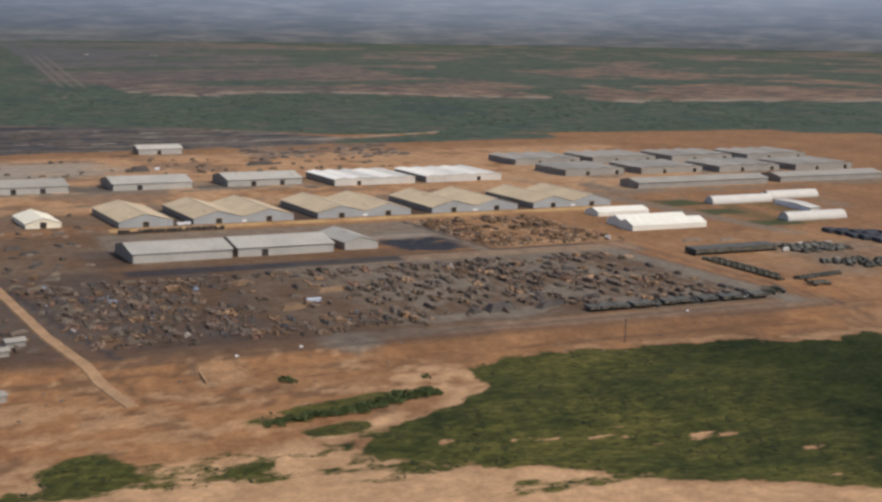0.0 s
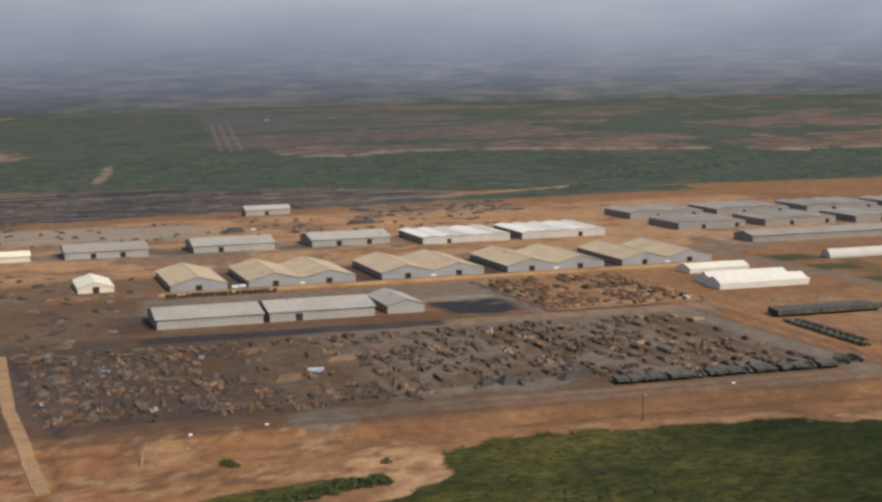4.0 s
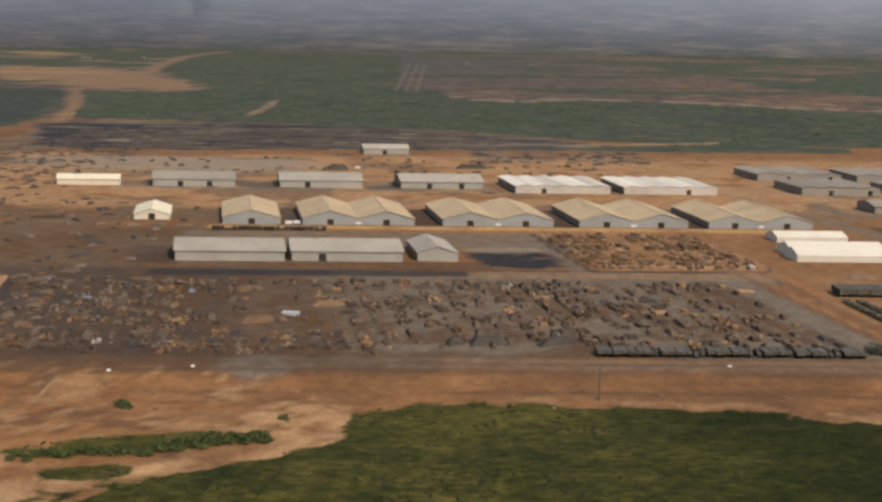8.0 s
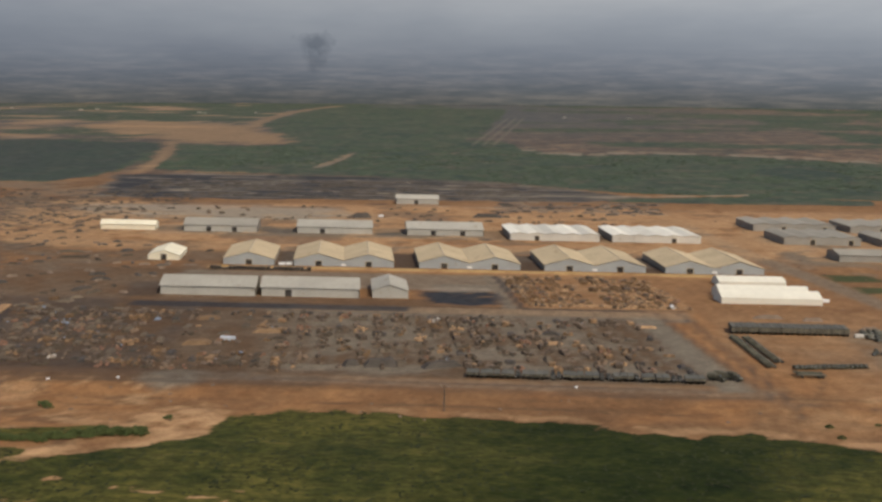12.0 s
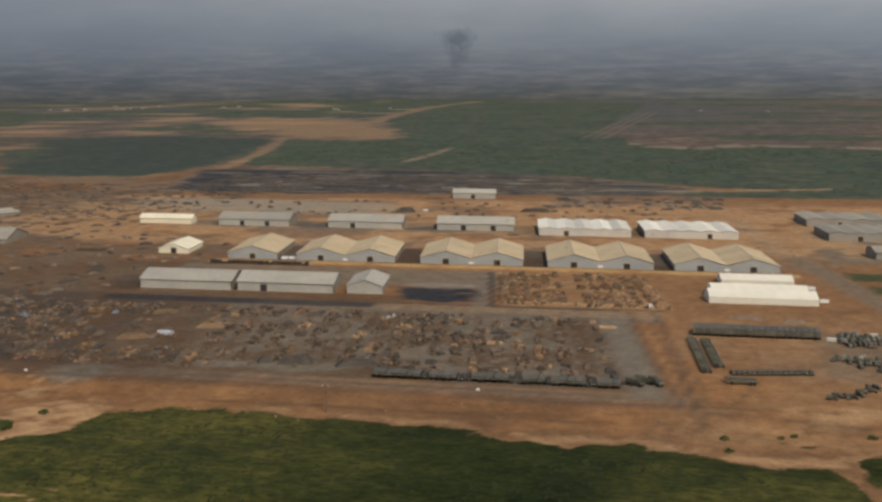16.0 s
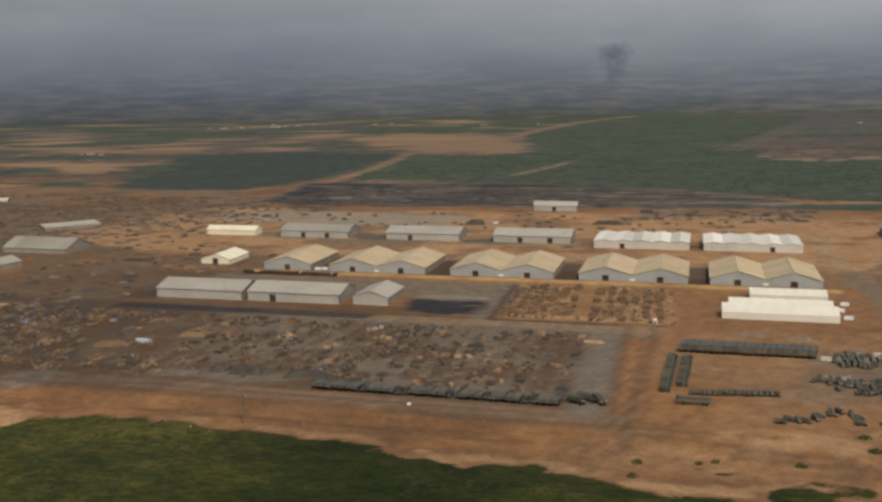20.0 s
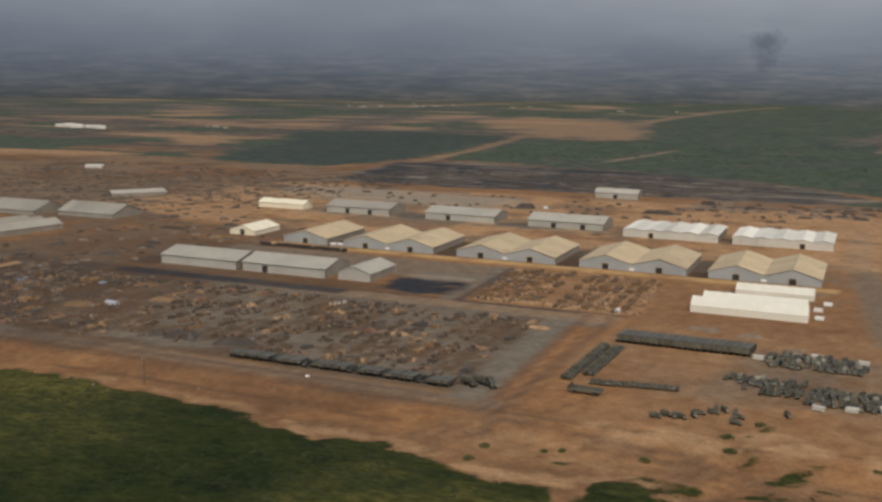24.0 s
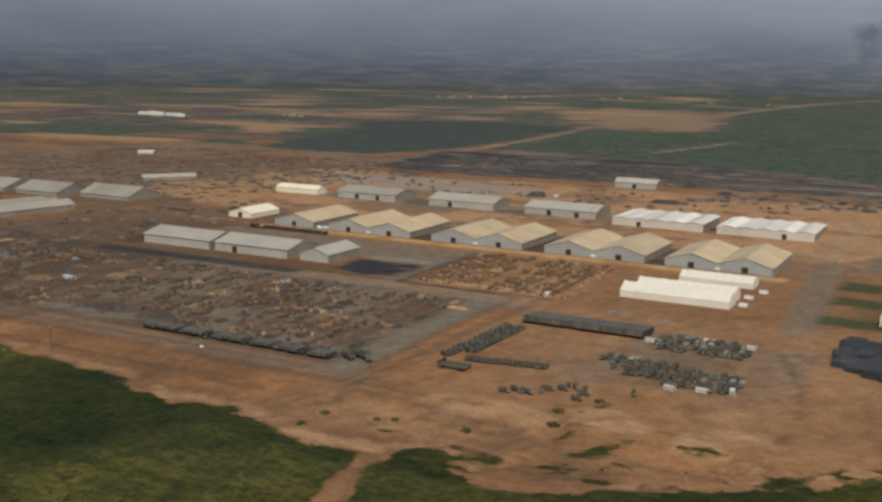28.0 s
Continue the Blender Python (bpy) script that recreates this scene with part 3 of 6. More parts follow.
    yard = np.maximum(yard, 0.3 * inside(x + 12 * w1, y + 8 * w2, 110, -310, 340, -215, 16) * smooth01(w1 * 3 + w2 * 2 + 0.7))
    sand = np.maximum(sand, 0.28 * inside(x, y + 2 * w2, -60, -131, 122, -117, 4))
    sand = np.maximum(sand, 0.5 * smooth01(1 - np.abs(y - edge - 4) / 5) * smooth01((w2 + 0.4 * w1 + 0.04) / 0.08) * inside(x, y, -60, -330, 330, -240, 8))
    sand = np.maximum(sand, 0.42 * inside(x + 0.1 * (y + 280) + 9 * w2, y + 9 * w2, -133, -292, -119, -272, 6))
    dark = np.maximum(dark, 0.55 * track(x, y + w2, ((-163, -268), (-126, -266)), 2.0, 3))
    # shadow of the enclosure's west wall, painted as a dark line
    dark = np.maximum(dark, 0.5 * track(x + w2, y, ((-135, -271), (-133, -292)), 1.6, 3))
    clay = inside(x, y + 0.8 * w2, -131, -11.5, 186, -1.5, 2.5) * smooth01(w2 * 3 + 0.9)
    dark = np.maximum(dark, 0.4 * inside(x + 10 * w1, y + 4 * w2, -260, -256, -95, -112, 16) * smooth01(w1 * 3 + w2 * 2 + 0.8))
    yard = np.maximum(yard, 0.6 * inside(x + 6 * w2, y + 6 * w2, 182, -222, 246, -148, 10))
    gravel = np.maximum(gravel, 0.55 * inside(x + 8 * w2, y + 6 * w2, 180, -226, 250, -146, 12) * smooth01(w2 * 3 + 0.8))
    yard = np.maximum(yard, 0.75 * inside(x + 3 * w2, y, -150, -130, 4, -96, 6))
    # darker grass across the middle of the meadow and near its upper edge
    dark_grass = smooth01((x - 14 + 45 * w1) / 50) * smooth01((132 - x + 40 * w1) / 30)
    dark_grass = np.maximum(dark_grass, 0.8 * smooth01((y + 328 + 30 * w1) / 14) * smooth01((x - 10 + 30 * w1) / 40))
    dark = np.maximum(dark, 0.5 * track(x + 4 * w2, y, ((232, -155), (251, -195), (261, -231), (263, -256)), 2.2, 2.5) * smooth01(w2 * 4 + 0.8))
    # the country beyond: a belt of scrub, woods round a bare field, then worn land in bands
    ragged = 60 * w3 + 30 * w1 + 14 * w2
    belt = field(x + 0.5 * ragged, y + 0.35 * ragged, BELT, 22)
    green_far = np.maximum(field(x + ragged, y + ragged, WEST_GREEN, 26), 0.7 * field(x + ragged, y + 2 * ragged, FAR_GREEN, 60))
    gloom = field(x + 0.6 * ragged, y + 0.6 * ragged, DARK_WOOD, 24)
    bands = fractal(x * 0.45 + 900, y * 0.8, 110, 5)
    left = smooth01((-560 - x) / 120) * smooth01((y - 430) / 60)
    streaky = left * smooth01((bands + 0.01) / 0.07) * 0.9
    worn = smooth01((x + 60) / 80) * smooth01((y - 1000) / 100) * smooth01((fractal(x * 0.3 + 50, y * 0.8, 150, 5) - 0.05) / 0.07) * 0.85
    remote = smooth01((y - 2300) / 500) * smooth01((fractal(x * 0.3, y * 0.5, 200, 5) - 0.02) / 0.08) * 0.7
    east = smooth01((x - 560) / 80) * smooth01((y - 240) / 60) * smooth01((far1 + 0.05) / 0.08)
    copse = field(x + 14 * w1 + 10 * w2, y + 8 * w2, COPSE, 10)
    wood = np.maximum.reduce([belt, green_far, gloom, streaky, worn, remote, east, copse])
    lane = track(x + 8 * w2, y, PALE_LANE, 15, 12) * (0.25 + 0.75 * smooth01((1080 - y) / 120)) * smooth01(w1 * 3 + 1.0)
    wood = wood * (1 - track(x + 5 * w1, y, WEST_ROAD, 22, 10)) * (1 - tan) * (1 - track(x, y, FAR_TRACK, 38, 24)) * (1 - lane)
    wood = wood * (1 - coal) * (1 - 0.8 * sand * (y > 400))
    gravel = np.maximum(gravel, lane)
    sand = np.maximum(sand, 0.3 * lane * (y < 1100) * smooth01(w2 * 6 + 0.5))
    chalk = field(x + 20 * w1 + 10 * w2, y + 10 * w1 + 8 * w2, CHALK, 14) * smooth01(stripes * 4 + w1 * 3 + 0.95)
    chalk = np.maximum(chalk, 0.7 * track(x + 10 * w2, y + 9 * w1 + 6 * w2, ((-60, 338), (20, 330), (150, 300)), 9, 8) * smooth01(w2 * 4 + 0.7))
    chalk = np.maximum(0.8 * chalk, 0.6 * coal * smooth01((fractal(x * 0.16 + 70, y, 9, 3) - 0.10) / 0.05))
    chalk = np.maximum(chalk, 0.55 * blob(x + 5 * w2, y + 4 * w2, 14, -66, 17, 8, 0, 0.5))
    chalk = np.maximum(chalk, 0.9 * track(x, y + 4 * w2, ((100, 438), (150, 452), (192, 463), (245, 482)), 10, 6) * smooth01(w2 * 5 + 1.0))
    # thin pale edge between the scrub belt and the worn plain
    chalk = np.maximum(chalk, 0.8 * track(x + 40 * w1, y + 60 * w3 + 30 * w2, ((40, 1120), (110, 1062), (230, 1105), (340, 1085), (440, 1008), (540, 950), (670, 832), (930, 825), (1700, 580)), 70, 45) * smooth01(w1 * 4 + w2 * 3 + 0.45))
    north_west = inside(x + 30 * w1, y + 20 * w1, -1500, -60, -318, 520, 60)
    gravel = np.maximum(gravel, 0.5 * north_west * smooth01(bands * 4 + w1 * 3 + 0.75))
    yard = np.maximum(yard, 0.75 * north_west * smooth01(w2 * 5 - w1 * 3 + 0.5))
    scrubland = inside(x + 30 * w1, y + 20 * w1, -720, 30, -236, 440, 40)
    yard = np.maximum(yard, 0.8 * scrubland * smooth01(w2 * 5 + mottle * 3 + 0.35))
    dark = np.maximum(dark, 0.3 * scrubland * smooth01((w2 + mottle - 0.12) / 0.1) * (1 - chalk) * (1 - road))
    pale_bands = left * smooth01((fractal(x * 0.45 + 300, y * 0.8, 80, 4) - 0.1) / 0.06)
    sand = np.maximum(sand, 0.5 * pale_bands * (1 - gloom))
    wood = wood * (1 - 0.8 * pale_bands)
    wood = wood * (1 - 0.9 * chalk)
    furrow = np.zeros_like(x)
    for k in range(3):
        furrow = np.maximum(furrow, track(x, y, ((-52 + 16 * k, 1290), (-30 + 20 * k, 2600)), 6, 6))
    wood = wood * (1 - 0.8 * furrow)
    return green, gravel, road, sand, dark, wood, yard, lawn, furrow, dark_grass, clay, chalk, gloom


def make_ground():
    xs = axis_steps(-3700, -330, 380, 3700, 2.5)
    ys = axis_steps(-2600, -470, 420, 4400, 2.5, 1.045)
    gx, gy = np.meshgrid(xs, ys)
    x, y = gx.ravel(), gy.ravel()
    me = bpy.data.meshes.new("ground")
    nx, ny = len(xs), len(ys)
    i = (np.arange(ny - 1)[:, None] * nx + np.arange(nx - 1)[None]).ravel()
    quads = np.stack([i, i + 1, i + nx + 1, i + nx], 1)
    me.vertices.add(nx * ny)
    me.vertices.foreach_set("co", np.stack([x, y, relief(x, y)], 1).ravel())
    me.loops.add(quads.size)
    me.loops.foreach_set("vertex_index", quads.ravel())
    me.polygons.add(len(quads))
    me.polygons.foreach_set("loop_start", np.arange(len(quads)) * 4)
    me.polygons.foreach_set("use_smooth", np.ones(len(quads), bool))
    me.update(calc_edges=True)
    for name, mask in zip(("green", "gravel", "road", "sand", "dark", "wood", "yard", "lawn", "furrow", "dark_grass", "clay", "chalk", "gloom"), land_masks(x, y)):
        me.attributes.new(name, "FLOAT", "POINT").data.foreach_set("value", np.clip(mask, 0, 1).astype(np.float32))
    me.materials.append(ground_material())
    return tagged(new("ground", me), "red earth, gravel yards and scrubland under a hazy sky", "ground", kind="structure")


def ground_material():
    m = bpy.data.materials.new("land")
    t, b = nodes_of(m)
    fine, mid, broad = noise_node(t, 0.9, 5, 0.65), noise_node(t, 0.16, 5, 0.6), noise_node(t, 0.022, 4, 0.55)
    vast = noise_node(t, 0.0075, 8, 0.66, (0.9, 0.6, 1.0))

    def cover(name, k=0.5):
        a = t.nodes.new("ShaderNodeAttribute")
        a.attribute_name = name
        ragged = calc(t, "MULTIPLY", calc(t, "SUBTRACT", calc(t, "ADD", calc(t, "MULTIPLY", fine, 0.5), calc(t, "MULTIPLY", mid, 0.5)), 0.5), k * 2.2)
        v = calc(t, "ADD", a.outputs["Fac"], calc(t, "MULTIPLY", ragged, calc(t, "MULTIPLY", calc(t, "SUBTRACT", 1.0, a.outputs["Fac"]), calc(t, "MULTIPLY", a.outputs["Fac"], 4.0))), True)
        return v

    def two(c, k, src=mid):
        return ramp(t, src, ((0.28, tone(c, 1 - k)), (0.72, tone(c, 1 + k))))

    earth = mix(t, 0.5, mix(t, 0.5, two((0.236, 0.127, 0.058), 0.35), two((0.236, 0.127, 0.058), 0.5, fine)), ramp(t, broad, ((0.3, (0.16, 0.086, 0.045)), (0.7, (0.305, 0.166, 0.078)))))
    plain = ramp(t, vast, ((0.36, (0.08, 0.085, 0.075)), (0.42, (0.15, 0.11, 0.088)), (0.47, (0.09, 0.085, 0.078)), (0.52, (0.185, 0.13, 0.098)), (0.56, (0.11, 0.095, 0.085)), (0.60, (0.25, 0.18, 0.13)), (0.66, (0.10, 0.09, 0.08))))
    streak = noise_node(t, 0.034, 6, 0.66, (0.75, 0.7, 1.0))
    belts = noise_node(t, 0.0075, 7, 0.62, (0.7, 0.85, 1.0))
    plain = mix(t, 0.6, plain, ramp(t, belts, ((0.36, (0.065, 0.075, 0.066)), (0.42, (0.13, 0.095, 0.075)), (0.46, (0.075, 0.075, 0.07)), (0.50, (0.165, 0.11, 0.08)), (0.54, (0.085, 0.078, 0.07)), (0.58, (0.22, 0.15, 0.105)), (0.63, (0.10, 0.088, 0.075)), (0.68, (0.28, 0.21, 0.15)))))
    plain = mix(t, 1.0, plain, ramp(t, streak, ((0.40, (0.58, 0.61, 0.62)), (0.5, (0.88, 0.87, 0.84)), (0.60, (1.26, 1.16, 1.0)))), "MULTIPLY")
    geo = t.nodes.new("ShaderNodeNewGeometry")
    sep = t.nodes.new("ShaderNodeSeparateXYZ")
    t.links.new(geo.outputs["Position"], sep.inputs[0])
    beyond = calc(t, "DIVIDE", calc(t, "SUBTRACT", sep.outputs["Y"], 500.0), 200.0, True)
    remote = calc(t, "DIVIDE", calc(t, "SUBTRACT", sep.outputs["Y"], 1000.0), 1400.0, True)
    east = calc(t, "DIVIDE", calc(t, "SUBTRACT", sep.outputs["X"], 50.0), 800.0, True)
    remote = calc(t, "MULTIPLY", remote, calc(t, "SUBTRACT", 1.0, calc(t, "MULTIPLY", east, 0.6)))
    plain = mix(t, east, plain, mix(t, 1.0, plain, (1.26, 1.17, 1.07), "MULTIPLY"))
    # distance haze painted into the base colour: the far plain turns bluish
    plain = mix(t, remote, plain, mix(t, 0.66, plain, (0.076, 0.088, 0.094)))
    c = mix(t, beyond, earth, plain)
    YARD_C = mix(t, 0.5, two((0.108, 0.066, 0.037), 0.35), two((0.11, 0.068, 0.039), 0.5, fine))
    clay_road = mix(t, 0.5, mix(t, 0.5, two((0.29, 0.138, 0.055), 0.32), two((0.29, 0.138, 0.055), 0.5, fine)), ramp(t, broad, ((0.3, (0.18, 0.092, 0.043)), (0.7, (0.335, 0.19, 0.088)))))
    c = mix(t, cover("road"), c, mix(t, beyond, clay_road, mix(t, 0.5, two((0.235, 0.158, 0.095), 0.3), two((0.235, 0.158, 0.095), 0.3, streak))))
    c = mix(t, cover("yard"), c, YARD_C)
    c = mix(t, cover("gravel"), c, mix(t, 0.5, two((0.175, 0.146, 0.109), 0.25), two((0.175, 0.146, 0.109), 0.35, fine)))
    c = mix(t, cover("sand"), c, mix(t, 0.5, mix(t, 0.5, two((0.43, 0.265, 0.137), 0.34), two((0.43, 0.265, 0.137), 0.45, fine)), two((0.43, 0.265, 0.137), 0.3, broad)))
    c = mix(t, cover("clay", 0.3), c, two((0.46, 0.295, 0.125), 0.2, fine))
    scour = noise_node(t, 0.13, 5, 0.6, (1.0, 0.8, 1.0))
    c = mix(t, 1.0, c, ramp(t, scour, ((0.34, (0.84, 0.81, 0.79)), (0.46, (0.97, 0.96, 0.96)), (0.55, (1.0, 1.0, 1.0)), (0.68, (1.2, 1.2, 1.2)))), "MULTIPLY")
    grit = noise_node(t, 0.36, 6, 0.74, (0.8, 1.0, 1.0))
    c = mix(t, 1.0, c, mix(t, beyond, ramp(t, grit, ((0.36, (0.84, 0.83, 0.82)), (0.5, (1.0, 1.0, 1.0)), (0.64, (1.15, 1.14, 1.13)))), (1.0, 1.0, 1.0)), "MULTIPLY")
    c = mix(t, cover("dark"), c, two((0.034, 0.035, 0.039), 0.4))
    c = mix(t, cover("chalk", 0.6), c, mix(t, 0.5, two((0.30, 0.245, 0.18), 0.25), two((0.30, 0.245, 0.18), 0.3, fine)))
    thicket = noise_node(t, 0.055, 8, 0.74)
    w = t.nodes.new("ShaderNodeAttribute")
    w.attribute_name = "wood"
    broken = calc(t, "ADD", calc(t, "MULTIPLY", calc(t, "SUBTRACT", belts, 0.49), 2.4), calc(t, "MULTIPLY", calc(t, "SUBTRACT", streak, 0.5), 1.0))
    woods = ramp(t, calc(t, "SUBTRACT", calc(t, "MULTIPLY", w.outputs["Fac"], 1.15), broken), ((0.34, (0, 0, 0)), (0.62, (1, 1, 1))))
    woods = mix(t, 1.0, woods, ramp(t, w.outputs["Fac"], ((0.03, (0, 0, 0)), (0.15, (1, 1, 1)))), "MULTIPLY")
    clearing = ramp(t, streak, ((0.51, (0, 0, 0)), (0.64, (0.75, 0.75, 0.75))))
    c = mix(t, woods, c, mix(t, 1.0, mix(t, clearing, ramp(t, vast, ((0.40, (0.048, 0.064, 0.051)), (0.48, (0.065, 0.085, 0.055)), (0.54, (0.058, 0.071, 0.053)), (0.62, (0.082, 0.094, 0.064)))), (0.105, 0.092, 0.066)), ramp(t, thicket, ((0.36, (0.66, 0.70, 0.72)), (0.5, (1.0, 1.0, 1.0)), (0.64, (1.42, 1.32, 1.2)))), "MULTIPLY"))
    c = mix(t, calc(t, "MULTIPLY", ramp(t, calc(t, "ADD", cover("gloom"), calc(t, "MULTIPLY", calc(t, "SUBTRACT", vast, 0.5), 1.6)), ((0.72, (0, 0, 0)), (1.12, (1, 1, 1)))), 0.6), c, two((0.043, 0.050, 0.050), 0.4, thicket))
    hummock = noise_node(t, 0.1, 7, 0.72, (0.6, 1.0, 1.0))
    grass = mix(t, 0.5, ramp(t, hummock, ((0.38, (0.020, 0.025, 0.008)), (0.48, (0.054, 0.055, 0.014)), (0.54, (0.072, 0.062, 0.018)), (0.60, (0.104, 0.094, 0.022)), (0.66, (0.125, 0.094, 0.034)))), ramp(t, broad, ((0.34, (0.026, 0.034, 0.010)), (0.5, (0.050, 0.055, 0.013)), (0.64, (0.088, 0.082, 0.020)))))
    g = t.nodes.new("ShaderNodeAttribute")
    g.attribute_name = "green"
    edge = calc(t, "MULTIPLY", calc(t, "SUBTRACT", 1.0, g.outputs["Fac"]), calc(t, "MULTIPLY", g.outputs["Fac"], 4.0))
    verge = calc(t, "ADD", g.outputs["Fac"], calc(t, "MULTIPLY", edge, calc(t, "MULTIPLY", calc(t, "SUBTRACT", hummock, 0.5), 3.2)), True)
    blades = noise_node(t, 0.42, 5, 0.7, (0.6, 1.0, 1.0))
    grass = mix(t, 1.0, grass, ramp(t, blades, ((0.36, (0.58, 0.62, 0.60)), (0.5, (1.0, 1.0, 1.0)), (0.64, (1.5, 1.4, 1.3)))), "MULTIPLY")
    grass = mix(t, cover("dark_grass", 0.9), grass, mix(t, 1.0, grass, (0.40, 0.51, 0.46), "MULTIPLY"))
    c = mix(t, ramp(t, verge, ((0.30, (0, 0, 0)), (0.66, (1, 1, 1)))), c, grass)
    c = mix(t, cover("lawn", 0.8), c, two((0.046, 0.062, 0.026), 0.35))
    c = mix(t, calc(t, "MULTIPLY", cover("furrow", 0.5), 0.42), c, two((0.19, 0.16, 0.12), 0.25))
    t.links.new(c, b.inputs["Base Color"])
    b.inputs["Roughness"].default_value = 0.95
    b.inputs["Specular IOR Level"].default_value = 0.1
    u = t.nodes.new("ShaderNodeBump")
    u.inputs["Strength"].default_value, u.inputs["Distance"].default_value = 0.7, 0.8
    t.links.new(mid, u.inputs["Height"])
    t.links.new(u.outputs[0], b.inputs["Normal"])
    return m


make_ground()


def make_backdrop():
    """Glowing painted haze that closes the view all round, far behind the land."""
    m = bpy.data.materials.new("haze")
    m.use_nodes = True
    t = m.node_tree
    t.nodes.remove(t.nodes["Principled BSDF"])
    em = t.nodes.new("ShaderNodeEmission")
    geo = t.nodes.new("ShaderNodeNewGeometry")
    sep = t.nodes.new("ShaderNodeSeparateXYZ")
    t.links.new(geo.outputs["Position"], sep.inputs[0])
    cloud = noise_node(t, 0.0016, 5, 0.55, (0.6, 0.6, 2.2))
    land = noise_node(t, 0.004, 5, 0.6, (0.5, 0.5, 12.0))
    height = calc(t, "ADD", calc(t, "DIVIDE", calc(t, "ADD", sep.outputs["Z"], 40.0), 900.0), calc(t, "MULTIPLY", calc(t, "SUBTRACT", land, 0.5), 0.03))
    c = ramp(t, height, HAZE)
    # patches of more distant land painted into the lower glow
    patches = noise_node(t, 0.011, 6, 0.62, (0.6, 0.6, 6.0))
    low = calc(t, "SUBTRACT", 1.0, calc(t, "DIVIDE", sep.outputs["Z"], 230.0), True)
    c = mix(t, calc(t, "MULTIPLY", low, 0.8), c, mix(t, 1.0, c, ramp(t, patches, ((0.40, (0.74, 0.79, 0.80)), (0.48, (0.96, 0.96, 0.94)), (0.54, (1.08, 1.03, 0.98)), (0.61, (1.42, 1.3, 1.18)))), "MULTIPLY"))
    # a far column of smoke
    off = t.nodes.new("ShaderNodeVectorMath")
    off.operation = "SUBTRACT"
    t.links.new(geo.outputs["Position"], off.inputs[0])
    off.inputs[1].default_value = SMOKE
    wisps = calc(t, "MULTIPLY", calc(t, "SUBTRACT", noise_node(t, 0.011, 5, 0.62), 0.5), 2.4)
    for lift, radii, depth in ((20.0, (84, 300, 44), 0.50), (-42.0, (52, 300, 62), 0.34)):
        part_of = t.nodes.new("ShaderNodeVectorMath")
        part_of.operation = "SUBTRACT"
        t.links.new(off.outputs[0], part_of.inputs[0])
        part_of.inputs[1].default_value = (0, 0, lift)
        size = t.nodes.new("ShaderNodeVectorMath")
        size.operation = "DIVIDE"
        t.links.new(part_of.outputs[0], size.inputs[0])
        size.inputs[1].default_value = radii
        span = t.nodes.new("ShaderNodeVectorMath")
        span.operation = "LENGTH"
        t.links.new(size.outputs[0], span.inputs[0])
        puff = calc(t, "ADD", span.outputs["Value"], wisps)
        c = mix(t, ramp(t, puff, ((0.35, (depth,) * 3), (1.15, (0, 0, 0)))), c, (0.05, 0.065, 0.09))
    # painted brightening of the sky towards the east
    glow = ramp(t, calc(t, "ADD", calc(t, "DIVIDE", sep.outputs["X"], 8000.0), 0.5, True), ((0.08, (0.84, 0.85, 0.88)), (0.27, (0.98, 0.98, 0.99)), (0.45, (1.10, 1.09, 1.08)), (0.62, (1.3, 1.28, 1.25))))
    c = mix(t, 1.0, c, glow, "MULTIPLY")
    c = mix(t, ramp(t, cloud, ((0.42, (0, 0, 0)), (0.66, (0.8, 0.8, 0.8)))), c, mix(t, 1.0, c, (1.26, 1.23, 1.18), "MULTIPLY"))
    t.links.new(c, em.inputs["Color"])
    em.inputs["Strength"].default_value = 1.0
    t.links.new(em.outputs[0], t.nodes["Material Output"].inputs["Surface"])
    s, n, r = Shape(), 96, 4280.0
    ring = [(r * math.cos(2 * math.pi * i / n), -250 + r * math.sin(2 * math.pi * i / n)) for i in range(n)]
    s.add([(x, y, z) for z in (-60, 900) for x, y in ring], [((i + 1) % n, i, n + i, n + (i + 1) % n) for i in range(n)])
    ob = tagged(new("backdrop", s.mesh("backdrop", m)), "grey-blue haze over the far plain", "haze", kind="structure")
    return ob


SMOKE = (-795, 3955, 200)
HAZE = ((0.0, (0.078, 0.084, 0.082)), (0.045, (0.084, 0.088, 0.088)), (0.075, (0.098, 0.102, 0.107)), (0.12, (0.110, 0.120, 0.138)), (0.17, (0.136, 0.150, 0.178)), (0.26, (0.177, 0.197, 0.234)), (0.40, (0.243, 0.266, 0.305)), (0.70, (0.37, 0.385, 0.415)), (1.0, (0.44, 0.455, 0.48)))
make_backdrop()


